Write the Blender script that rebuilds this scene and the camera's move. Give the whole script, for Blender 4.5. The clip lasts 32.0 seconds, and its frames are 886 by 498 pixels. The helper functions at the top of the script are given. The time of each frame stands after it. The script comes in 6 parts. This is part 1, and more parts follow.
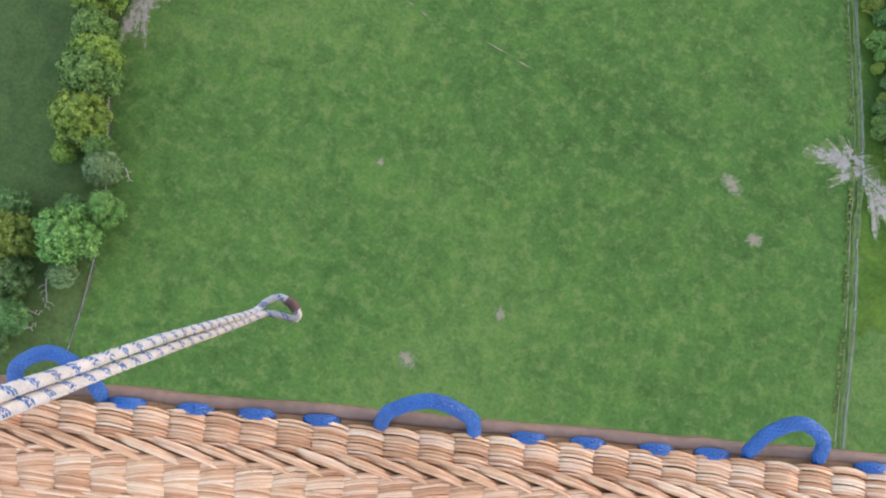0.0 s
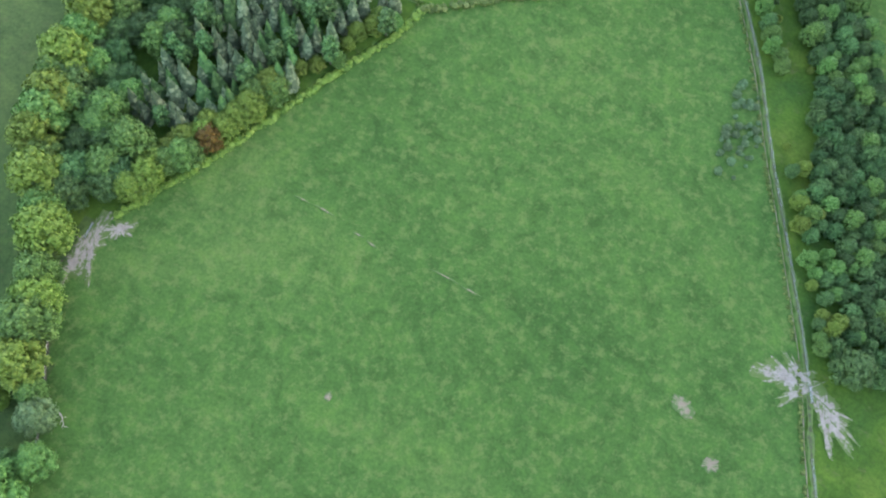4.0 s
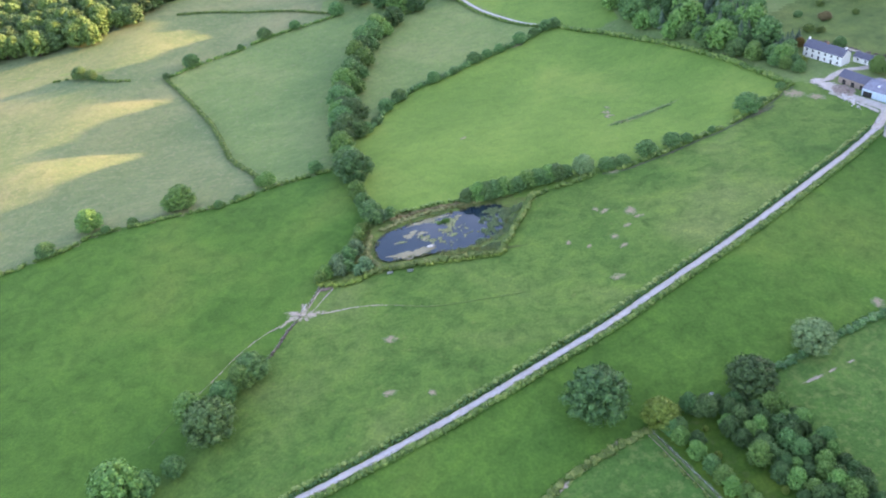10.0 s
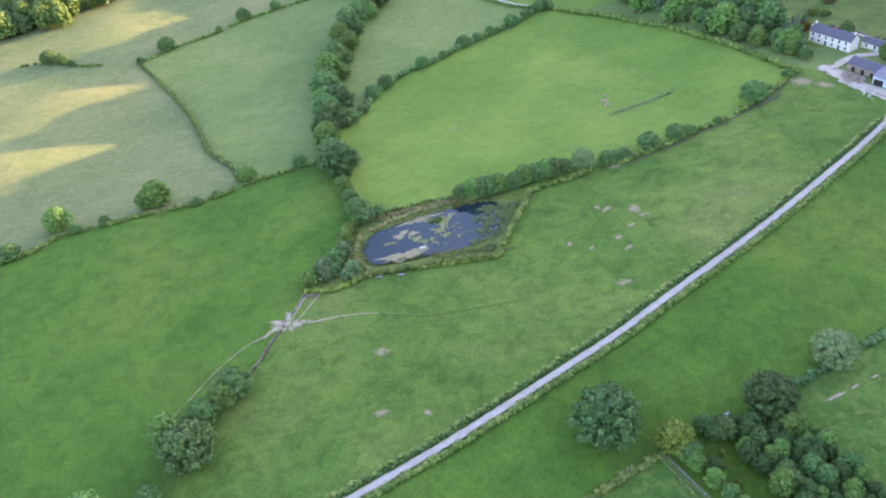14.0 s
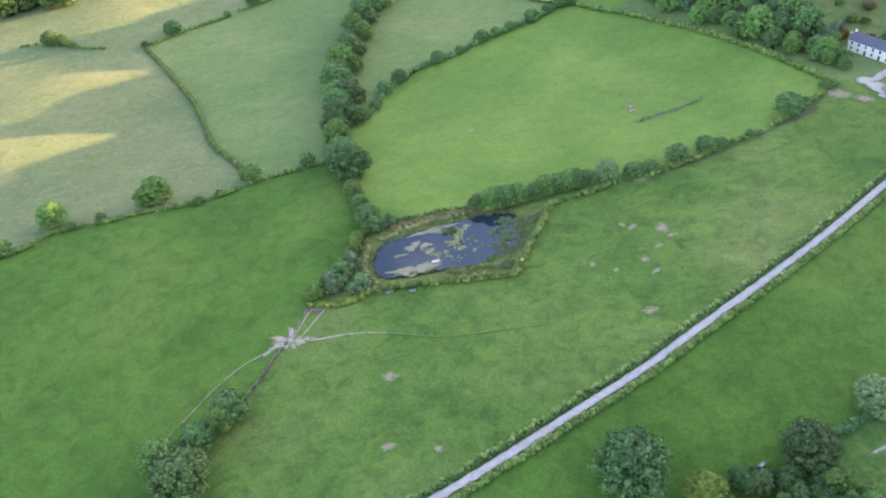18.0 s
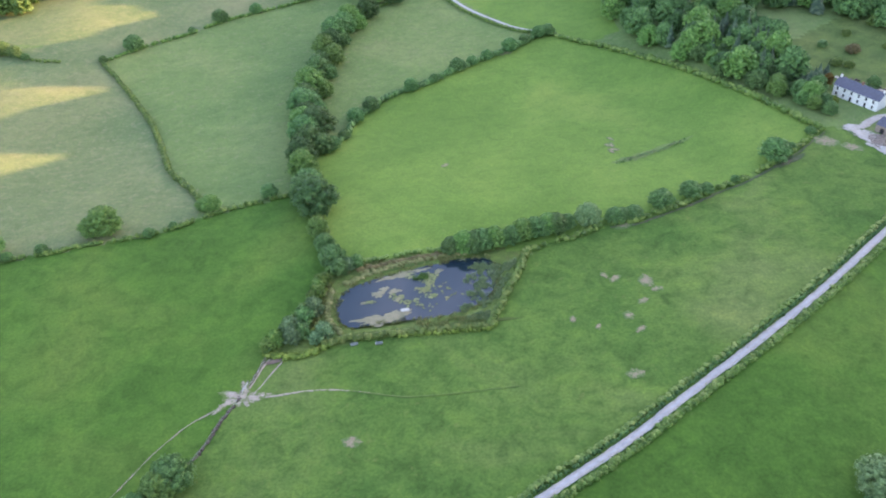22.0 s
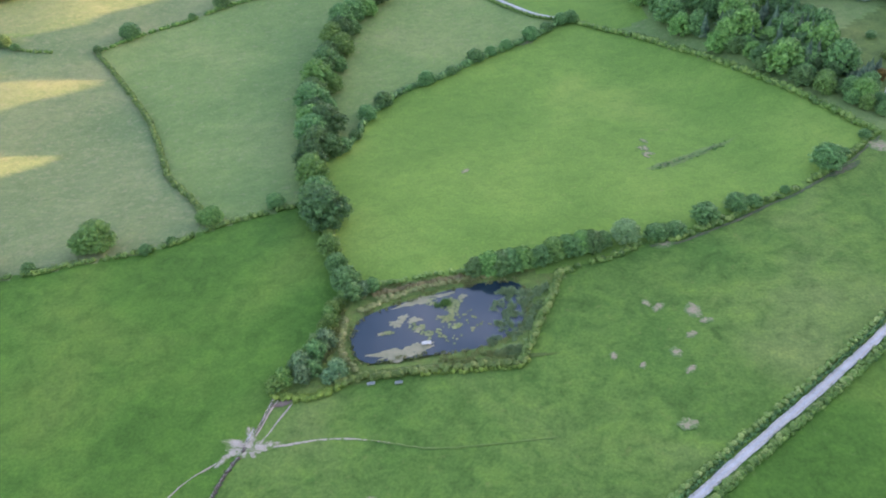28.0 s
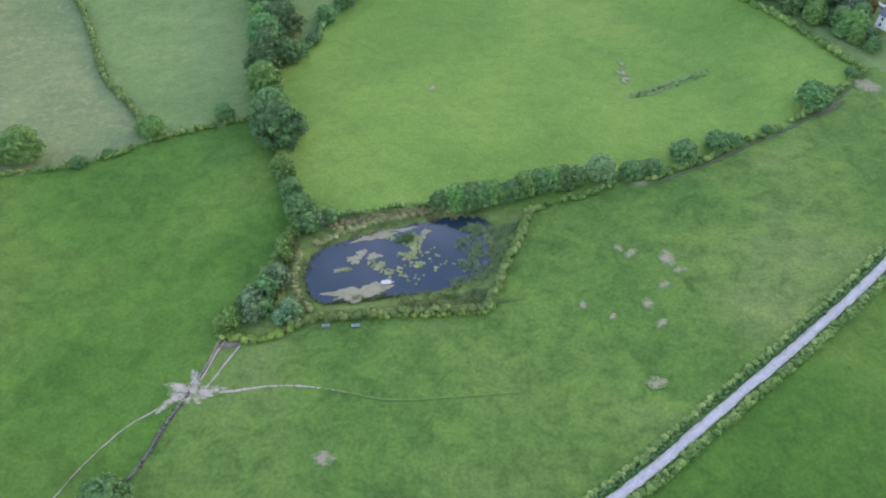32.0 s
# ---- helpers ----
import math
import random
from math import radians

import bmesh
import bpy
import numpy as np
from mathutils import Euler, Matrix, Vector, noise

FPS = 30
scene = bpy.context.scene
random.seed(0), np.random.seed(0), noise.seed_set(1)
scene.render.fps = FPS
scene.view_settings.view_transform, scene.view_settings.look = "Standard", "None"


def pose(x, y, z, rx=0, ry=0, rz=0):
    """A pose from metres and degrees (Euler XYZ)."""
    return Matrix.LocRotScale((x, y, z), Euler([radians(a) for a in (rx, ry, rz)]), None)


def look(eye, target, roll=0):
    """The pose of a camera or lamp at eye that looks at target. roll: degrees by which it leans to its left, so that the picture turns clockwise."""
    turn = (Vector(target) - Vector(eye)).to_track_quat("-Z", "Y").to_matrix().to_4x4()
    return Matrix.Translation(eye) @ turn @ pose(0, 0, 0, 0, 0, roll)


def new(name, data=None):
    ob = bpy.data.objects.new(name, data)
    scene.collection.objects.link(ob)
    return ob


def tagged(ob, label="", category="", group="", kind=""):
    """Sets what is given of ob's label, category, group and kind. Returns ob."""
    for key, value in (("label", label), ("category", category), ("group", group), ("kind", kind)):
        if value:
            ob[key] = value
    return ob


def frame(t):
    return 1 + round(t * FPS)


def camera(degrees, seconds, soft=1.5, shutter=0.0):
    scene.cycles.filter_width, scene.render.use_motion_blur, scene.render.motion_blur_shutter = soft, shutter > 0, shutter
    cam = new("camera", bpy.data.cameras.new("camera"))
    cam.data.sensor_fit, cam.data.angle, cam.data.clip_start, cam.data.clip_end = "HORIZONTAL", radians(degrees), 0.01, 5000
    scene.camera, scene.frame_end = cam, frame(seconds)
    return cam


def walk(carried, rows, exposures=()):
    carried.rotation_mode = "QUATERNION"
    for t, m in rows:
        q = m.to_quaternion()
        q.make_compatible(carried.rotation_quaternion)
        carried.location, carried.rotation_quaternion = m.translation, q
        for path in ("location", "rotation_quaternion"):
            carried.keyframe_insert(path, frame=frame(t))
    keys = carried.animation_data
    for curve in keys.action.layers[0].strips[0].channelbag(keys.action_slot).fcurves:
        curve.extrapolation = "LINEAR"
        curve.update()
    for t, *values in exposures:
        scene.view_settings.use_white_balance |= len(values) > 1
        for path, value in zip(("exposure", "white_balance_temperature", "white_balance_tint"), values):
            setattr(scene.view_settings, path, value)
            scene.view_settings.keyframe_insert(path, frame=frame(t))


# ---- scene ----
cam = camera(60.0, 32.0, soft=2.0)
# seconds, eye, yaw, pitch and roll in degrees (yaw to the left of +y, pitch up, roll as look() takes it)
PATH = [
    (0, 4.00, -54.00, 170.00, 3.45, -80.73, 20.49),
    (0.5, 4.00, -54.01, 170.01, 6.43, -77.93, 16.81),
    (1, 4.00, -54.01, 170.01, 9.76, -74.99, 13.47),
    (1.5, 4.00, -54.02, 170.01, 8.15, -72.43, 12.88),
    (2, 4.00, -54.03, 170.00, 7.62, -70.54, 13.61),
    (2.5, 4.00, -54.04, 170.01, 6.44, -68.70, 16.07),
    (4.5, -1.89, -28.03, 174.47, 6.18, -69.79, 16.33),
    (5, -1.15, -23.91, 174.81, 13.81, -61.10, 2.99),
    (5.5, -0.07, -20.18, 173.16, 10.64, -51.55, -6.58),
    (6, 2.18, -15.61, 171.96, 0.69, -40.75, -2.58),
    (6.5, 3.10, -12.72, 171.69, -3.45, -35.65, -1.99),
    (7, 2.66, -10.47, 171.58, -6.28, -32.22, -2.15),
    (7.5, 1.91, -8.12, 170.98, -5.42, -33.57, -2.30),
    (8, 1.35, -5.39, 170.25, -4.20, -34.66, -3.50),
    (8.5, 0.64, -2.51, 169.80, -2.81, -35.11, -4.46),
    (9, 0.00, -0.00, 169.99, -0.00, -35.65, -5.37),
    (9.5, -0.41, 1.85, 170.50, 2.27, -34.92, -8.71),
    (10, -1.18, 3.86, 170.78, 2.99, -36.00, -9.41),
    (10.5, -1.84, 6.10, 170.56, 2.92, -36.48, -8.74),
    (11, -2.30, 8.50, 170.30, 2.97, -36.62, -8.98),
    (11.5, -2.58, 10.84, 170.05, 2.83, -36.69, -8.17),
    (12, -2.82, 13.03, 169.67, 3.03, -36.62, -8.23),
    (12.5, -3.03, 15.62, 169.14, 2.54, -36.54, -8.41),
    (13, -3.38, 18.03, 168.64, 2.46, -37.05, -9.25),
    (13.5, -3.45, 20.57, 168.20, 2.08, -37.47, -9.46),
    (14, -3.73, 23.07, 167.95, 1.89, -37.85, -9.07),
    (14.5, -4.04, 25.55, 167.89, 2.07, -38.09, -8.87),
    (16.5, -5.63, 34.65, 167.00, 2.32, -38.83, -8.11),
    (17, -5.89, 37.18, 166.93, 2.36, -38.96, -8.00),
    (17.5, -6.34, 39.63, 166.72, 2.34, -39.02, -7.72),
    (18, -6.72, 41.99, 166.35, 2.39, -38.93, -7.45),
    (18.5, -7.12, 44.44, 165.75, 2.05, -38.59, -7.01),
    (19, -7.41, 46.92, 165.46, 1.71, -38.43, -6.12),
    (19.5, -7.40, 49.47, 165.16, 1.37, -38.37, -5.76),
    (20, -7.39, 52.00, 164.83, 1.05, -38.36, -5.59),
    (20.5, -7.57, 54.67, 164.31, 0.86, -38.27, -5.21),
    (21, -7.63, 57.24, 163.79, 0.14, -37.92, -4.55),
    (21.5, -7.48, 59.76, 163.15, -0.87, -37.89, -3.67),
    (22, -7.72, 62.12, 162.70, -0.94, -37.88, -3.87),
    (22.5, -8.23, 64.40, 162.33, -0.84, -37.81, -3.86),
    (23, -8.68, 66.62, 161.98, -0.75, -38.22, -4.52),
    (23.5, -9.02, 68.83, 161.57, -1.03, -38.99, -4.26),
    (24, -9.46, 71.31, 161.53, -0.60, -39.24, -5.07),
    (24.5, -9.99, 73.77, 161.45, -0.41, -38.84, -5.35),
    (26.5, -11.21, 83.05, 160.49, -0.63, -39.71, -4.46),
    (27, -11.67, 85.32, 160.39, -0.37, -39.58, -4.53),
    (27.5, -11.97, 87.72, 160.29, -0.21, -39.68, -4.38),
    (28, -12.12, 90.21, 159.91, -0.29, -39.72, -4.26),
    (28.5, -12.25, 92.71, 159.49, -1.14, -40.03, -3.54),
    (29, -12.51, 95.60, 159.14, -3.31, -41.42, -1.74),
    (29.5, -12.95, 97.78, 158.83, -4.80, -43.86, 0.04),
    (30, -13.37, 99.54, 158.74, -6.33, -47.21, 1.74),
    (30.5, -13.75, 102.08, 158.58, -5.42, -47.77, 1.41),
    (31, -14.09, 104.67, 158.37, -5.20, -47.99, 1.31),
    (31.5, -14.47, 107.20, 158.26, -5.30, -47.85, 1.44),
    (32, -14.90, 109.59, 158.13, -5.14, -47.73, 1.56),
]


def aim(x, y, z, yaw, pitch, roll):
    w, p = radians(yaw), radians(pitch)
    return look((x, y, z), (x - 50 * math.sin(w) * math.cos(p), y + 50 * math.cos(w) * math.cos(p), z + 50 * math.sin(p)), roll)


walk(cam, [(t, aim(*row)) for t, *row in PATH], [(0.0, 2.67, 6500.0, 25.0), (2.0, 2.84, 5850.0, 18.0), (5.5, 2.98, 6250.0, 25.0), (8.0, 2.88, 5950.0, 31.0), (13.0, 2.82, 5950.0, 31.0), (20.0, 2.74, 6050.0, 28.0), (32.0, 2.66, 6000.0, 26.0)])

# ---------------------------------------------------------------- light
world = bpy.data.worlds.new("evening_sky")
scene.world = world
world.use_nodes = True
wn = world.node_tree.nodes
sky = wn.new("ShaderNodeTexSky")
sky.sky_type, sky.sun_disc = "NISHITA", False
SUN_ELEV, SUN_AZ = 7.5, 68.0      # degrees; azimuth clockwise from +y
sky.sun_elevation, sky.sun_rotation = radians(SUN_ELEV), radians(SUN_AZ)
sky.air_density, sky.dust_density, sky.ozone_density = 1.0, 1.5, 1.0
wn["Background"].inputs["Strength"].default_value = 0.15
# broken cloud over the whole sky, paler than the blue between
wl = world.node_tree.links
way = wn.new("ShaderNodeTexCoord")
cloud = wn.new("ShaderNodeTexNoise")
cloud.inputs["Scale"].default_value, cloud.inputs["Detail"].default_value, cloud.inputs["Roughness"].default_value = 3.2, 6.0, 0.55
wl.new(way.outputs["Generated"], cloud.inputs["Vector"])
tone = wn.new("ShaderNodeHueSaturation")
for sock, lo, hi in (("Saturation", 1.0, 0.4), ("Value", 0.86, 1.7)):
    r = wn.new("ShaderNodeMapRange")
    r.interpolation_type = "SMOOTHSTEP"
    r.inputs["From Min"].default_value, r.inputs["From Max"].default_value = 0.44, 0.66
    r.inputs["To Min"].default_value, r.inputs["To Max"].default_value = lo, hi
    wl.new(cloud.outputs["Fac"], r.inputs["Value"])
    wl.new(r.outputs["Result"], tone.inputs[sock])
wl.new(sky.outputs["Color"], tone.inputs["Color"])
wl.new(tone.outputs["Color"], wn["Background"].inputs["Color"])

sun = new("sun", bpy.data.lights.new("sun", "SUN"))
sun.data.energy, sun.data.angle, sun.data.color = 3.0, radians(0.2), (1.0, 0.64, 0.25)
to_sun = Vector((math.sin(radians(SUN_AZ)) * math.cos(radians(SUN_ELEV)), math.cos(radians(SUN_AZ)) * math.cos(radians(SUN_ELEV)), math.sin(radians(SUN_ELEV))))
sun.matrix_world = look(to_sun * 600, (0, 0, 0))

# ---------------------------------------------------------------- materials


def material(name, build):
    m = bpy.data.materials.new(name)
    m.use_nodes = True
    nt = m.node_tree
    build(nt, nt.nodes, nt.nodes["Principled BSDF"], lambda a, b: nt.links.new(a, b))
    return m


def noise_node(n, link, vec, scale, detail=4.0, rough=0.55, warp=0.0):
    t = n.new("ShaderNodeTexNoise")
    t.inputs["Distortion"].default_value = warp
    t.inputs["Scale"].default_value, t.inputs["Detail"].default_value, t.inputs["Roughness"].default_value = scale, detail, rough
    link(vec, t.inputs["Vector"])
    return t.outputs["Fac"]


def ramp(n, link, fac, stops):
    r = n.new("ShaderNodeValToRGB")
    els = r.color_ramp.elements
    while len(els) < len(stops):
        els.new(0.5)
    for e, (pos, c) in zip(els, stops):
        e.position, e.color = pos, (*c, 1)
    link(fac, r.inputs["Fac"])
    return r.outputs["Color"]


def mixed(n, link, fac, a, b, mode="MIX"):
    x = n.new("ShaderNodeMix")
    x.data_type, x.blend_type = "RGBA", mode
    if isinstance(fac, float):
        x.inputs["Factor"].default_value = fac
    else:
        link(fac, x.inputs["Factor"])
    for sock, v in (("A", a), ("B", b)):
        s = [i for i in x.inputs if i.name == sock and i.type == "RGBA"][0]
        if isinstance(v, tuple):
            s.default_value = (*v, 1)
        else:
            link(v, s)
    return [o for o in x.outputs if o.type == "RGBA"][0]


def bump(n, link, fac, strength, distance, bsdf):
    b = n.new("ShaderNodeBump")
    b.inputs["Strength"].default_value, b.inputs["Distance"].default_value = strength, distance
    link(fac, b.inputs["Height"])
    link(b.outputs["Normal"], bsdf.inputs["Normal"])


def world_pos(n):
    return n.new("ShaderNodeNewGeometry").outputs["Position"]


def obj_pos(n):
    return n.new("ShaderNodeTexCoord").outputs["Object"]


def grass_mat(name, dark, mid, light, fleck=(0.2, 0.24, 0.06), fleck_at=0.66, coarse=0.014, mottle=1.0):
    def build(nt, n, p, link):
        pos = world_pos(n)
        big = noise_node(n, link, pos, coarse, 5, 0.55, 0.6)
        half = noise_node(n, link, pos, 0.05, 4, 0.55, 1.2)
        mid_n = noise_node(n, link, pos, 0.16, 5, 0.62, 0.9)
        fine = noise_node(n, link, pos, 1.1, 6, 0.72)
        base = ramp(n, link, big, [(0.33, dark), (0.52, mid), (0.7, light)])
        two = ramp(n, link, mid_n, [(0.3, (0.25, 0.29, 0.26)), (0.5, (0.5, 0.5, 0.5)), (0.72, (0.71, 0.68, 0.58))])
        three = ramp(n, link, fine, [(0.32, (0.27, 0.3, 0.26)), (0.5, (0.5, 0.5, 0.5)), (0.68, (0.74, 0.71, 0.62))])
        c = mixed(n, link, 0.34 * mottle, base, ramp(n, link, half, [(0.34, (0.35, 0.39, 0.36)), (0.5, (0.5, 0.5, 0.5)), (0.66, (0.63, 0.59, 0.53))]), "OVERLAY")
        c = mixed(n, link, 0.55 * mottle, c, two, "OVERLAY")
        c = mixed(n, link, 0.3 + 0.25 * mottle, c, three, "OVERLAY")
        lie = n.new("ShaderNodeMapping")
        lie.inputs["Rotation"].default_value, lie.inputs["Scale"].default_value = (0, 0, -0.55), (0.06, 0.2, 0.1)
        link(pos, lie.inputs["Vector"])
        streak = noise_node(n, link, lie.outputs["Vector"], 1.0, 5, 0.65, 0.8)
        c = mixed(n, link, 0.24 * mottle, c, ramp(n, link, streak, [(0.3, (0.36, 0.38, 0.36)), (0.5, (0.5, 0.5, 0.5)), (0.7, (0.63, 0.6, 0.56))]), "OVERLAY")
        spots = noise_node(n, link, pos, 0.33, 7, 0.75)
        f = n.new("ShaderNodeMapRange")
        f.inputs["From Min"].default_value, f.inputs["From Max"].default_value = fleck_at - 0.06, fleck_at + 0.06
        f.inputs["To Max"].default_value = 0.45
        link(spots, f.inputs["Value"])
        c = mixed(n, link, f.outputs["Result"], c, fleck)
        tuft = noise_node(n, link, pos, 0.5, 3, 0.5)
        g = n.new("ShaderNodeMapRange")
        g.inputs["From Min"].default_value, g.inputs["From Max"].default_value, g.inputs["To Max"].default_value = 0.62, 0.72, 0.55
        link(tuft, g.inputs["Value"])
        c = mixed(n, link, g.outputs["Result"], c, dark)
        link(c, p.inputs["Base Color"])
        p.inputs["Roughness"].default_value = 0.9
        p.inputs["Specular IOR Level"].default_value = 0.15
        bump(n, link, fine, 0.5, 0.25, p)
    return material(name, build)


def soil_mat(name, a, b, grassy=(0.06, 0.13, 0.025), amount=0.5, scale=0.5):
    """Bare ground, worn and stony, with grass coming through it."""
    def build(nt, n, p, link):
        pos = world_pos(n)
        f1 = noise_node(n, link, pos, scale, 6, 0.7)
        f2 = noise_node(n, link, pos, 4.0, 5, 0.7)
        c = ramp(n, link, f1, [(0.35, a), (0.65, b)])
        c = mixed(n, link, 0.5, c, ramp(n, link, f2, [(0.3, (0.35, 0.35, 0.34)), (0.7, (0.65, 0.65, 0.65))]), "OVERLAY")
        g = noise_node(n, link, pos, 0.8, 7, 0.75)
        r = n.new("ShaderNodeMapRange")
        r.inputs["From Min"].default_value, r.inputs["From Max"].default_value = 0.62 - amount * 0.25, 0.74 - amount * 0.2
        wear = n.new("ShaderNodeAttribute")
        wear.attribute_name = "wear"
        add = n.new("ShaderNodeMath")
        add.operation = "MULTIPLY_ADD"
        link(wear.outputs["Fac"], add.inputs[0])
        add.inputs[1].default_value = 0.42
        link(g, add.inputs[2])
        link(add.outputs[0], r.inputs["Value"])
        c = mixed(n, link, r.outputs["Result"], c, grassy)
        link(c, p.inputs["Base Color"])
        p.inputs["Roughness"].default_value = 0.95
        bump(n, link, f2, 0.4, 0.08, p)
    return material(name, build)


def leaf_mat(name, dark, light, tip=None, gloss=0.55):
    def build(nt, n, p, link):
        geo = n.new("ShaderNodeNewGeometry")
        info = n.new("ShaderNodeObjectInfo")
        c = ramp(n, link, geo.outputs["Random Per Island"], [(0.0, dark), (0.6, light), (1.0, tip or light)])
        fine = noise_node(n, link, geo.outputs["Position"], 0.6, 5, 0.7)
        c = mixed(n, link, 0.6, c, ramp(n, link, fine, [(0.3, (0.3, 0.32, 0.3)), (0.7, (0.68, 0.66, 0.6))]), "OVERLAY")
        hue = n.new("ShaderNodeHueSaturation")
        for sock, lo, hi in (("Hue", 0.485, 0.512), ("Value", 0.78, 1.2)):
            r = n.new("ShaderNodeMapRange")
            r.inputs["To Min"].default_value, r.inputs["To Max"].default_value = lo, hi
            link(info.outputs["Random"], r.inputs["Value"])
            link(r.outputs["Result"], hue.inputs[sock])
        link(c, hue.inputs["Color"])
        link(hue.outputs["Color"], p.inputs["Base Color"])
        p.inputs["Roughness"].default_value = gloss
        p.inputs["Specular IOR Level"].default_value = 0.25
    return material(name, build)


def plain_mat(name, a, b, rough=0.7, scale=2.0, metal=0.0, bump_d=0.01, streak=False):
    def build(nt, n, p, link):
        pos = obj_pos(n)
        f1 = noise_node(n, link, pos, scale, 5, 0.65)
        f2 = noise_node(n, link, pos, scale * 9, 4, 0.6)
        c = ramp(n, link, f1, [(0.3, a), (0.7, b)])
        c = mixed(n, link, 0.4, c, ramp(n, link, f2, [(0.3, (0.36, 0.36, 0.36)), (0.7, (0.62, 0.62, 0.62))]), "OVERLAY")
        link(c, p.inputs["Base Color"])
        p.inputs["Roughness"].default_value, p.inputs["Metallic"].default_value = rough, metal
        bump(n, link, f2, 0.35, bump_d, p)
    return material(name, build)


G_PASTURE = grass_mat("pasture_grass", (0.057, 0.126, 0.027), (0.073, 0.151, 0.032), (0.102, 0.177, 0.042), fleck=(0.201, 0.250, 0.075), fleck_at=0.565)
G_BRIGHT = grass_mat("bright_grass", (0.108, 0.197, 0.036), (0.137, 0.231, 0.044), (0.180, 0.262, 0.055), fleck=(0.246, 0.249, 0.095), mottle=0.55)
G_POND = grass_mat("pond_meadow_grass", (0.060, 0.132, 0.025), (0.096, 0.169, 0.035), (0.144, 0.195, 0.058), fleck=(0.185, 0.205, 0.062), fleck_at=0.64, mottle=1.15)
G_LUSH = grass_mat("lush_grass", (0.055, 0.125, 0.019), (0.072, 0.152, 0.024), (0.100, 0.167, 0.031), fleck=(0.135, 0.185, 0.057), mottle=0.9)
G_PALE = grass_mat("pale_hill_grass", (0.110, 0.177, 0.058), (0.142, 0.210, 0.068), (0.182, 0.230, 0.085), fleck=(0.243, 0.237, 0.128), fleck_at=0.6, mottle=0.55)
G_HAY = grass_mat("mown_hay_grass", (0.120, 0.172, 0.070), (0.159, 0.198, 0.085), (0.216, 0.224, 0.107), fleck=(0.269, 0.253, 0.140), fleck_at=0.57, mottle=0.55)
G_OLIVE = grass_mat("rough_olive_grass", (0.076, 0.126, 0.036), (0.103, 0.155, 0.044), (0.138, 0.171, 0.057), fleck=(0.073, 0.097, 0.034), fleck_at=0.58)
G_SCRUB = grass_mat("scrub_floor", (0.041, 0.097, 0.018), (0.070, 0.136, 0.018), (0.107, 0.165, 0.026), fleck=(0.141, 0.126, 0.062), fleck_at=0.62, coarse=0.05)
G_DULL = grass_mat("dull_meadow_grass", (0.060, 0.104, 0.030), (0.082, 0.130, 0.038), (0.109, 0.146, 0.045), fleck=(0.109, 0.115, 0.045), fleck_at=0.6)
SAND = soil_mat("arena_sand", (0.286, 0.252, 0.238), (0.353, 0.319, 0.308), amount=0.0, scale=0.12)
LANE = soil_mat("lane_gravel", (0.347, 0.340, 0.345), (0.476, 0.469, 0.480), amount=0.08, scale=0.5)
YARD = soil_mat("yard_hardcore", (0.36, 0.32, 0.28), (0.48, 0.44, 0.4), amount=0.12, scale=0.3)
WORN = soil_mat("trampled_soil", (0.275, 0.230, 0.185), (0.407, 0.350, 0.290), grassy=(0.108, 0.168, 0.037), amount=0.05, scale=0.6)
BARE = soil_mat("bare_earth", (0.24, 0.19, 0.125), (0.36, 0.285, 0.2), grassy=(0.095, 0.165, 0.042), amount=0.42, scale=0.8)
MARSH = soil_mat("wet_rushy_ground", (0.07, 0.085, 0.035), (0.10, 0.12, 0.05), grassy=(0.12, 0.19, 0.045), amount=0.5, scale=0.5)
MUD = soil_mat("ditch_mud", (0.076, 0.071, 0.045), (0.128, 0.119, 0.077), grassy=(0.051, 0.095, 0.027), amount=0.5)
STRAW = soil_mat("dry_reed_bank", (0.12, 0.12, 0.04), (0.2, 0.18, 0.07), grassy=(0.07, 0.11, 0.02), amount=0.7, scale=0.7)

L_OAK = leaf_mat("oak_leaves", (0.053, 0.116, 0.040), (0.106, 0.217, 0.062), (0.180, 0.309, 0.101))
L_DARK = leaf_mat("dark_oak_leaves", (0.036, 0.084, 0.030), (0.071, 0.145, 0.043), (0.111, 0.209, 0.065))
L_LIGHT = leaf_mat("ash_leaves", (0.072, 0.153, 0.038), (0.135, 0.262, 0.056), (0.217, 0.361, 0.096))
L_YELLOW = leaf_mat("yellow_green_leaves", (0.105, 0.180, 0.028), (0.180, 0.275, 0.042), (0.269, 0.361, 0.070))
L_SILVER = leaf_mat("silver_willow_leaves", (0.112, 0.185, 0.075), (0.176, 0.277, 0.110), (0.251, 0.355, 0.147))
L_SALLOW = leaf_mat("sallow_leaves", (0.072, 0.134, 0.060), (0.138, 0.230, 0.102), (0.228, 0.333, 0.156))
L_RUST = leaf_mat("rusty_leaves", (0.1, 0.065, 0.015), (0.17, 0.11, 0.02), (0.23, 0.15, 0.03))
L_HEDGE = leaf_mat("hedge_leaves", (0.066, 0.130, 0.032), (0.127, 0.224, 0.043), (0.234, 0.321, 0.080))
L_VERGE = leaf_mat("verge_leaves", (0.076, 0.128, 0.028), (0.136, 0.205, 0.047), (0.227, 0.274, 0.081))
L_CONIFER = leaf_mat("conifer_needles", (0.042, 0.077, 0.046), (0.081, 0.127, 0.073), (0.141, 0.186, 0.105))
L_GREYGREEN = leaf_mat("grey_green_needles", (0.075, 0.115, 0.06), (0.15, 0.205, 0.105), (0.31, 0.36, 0.2))
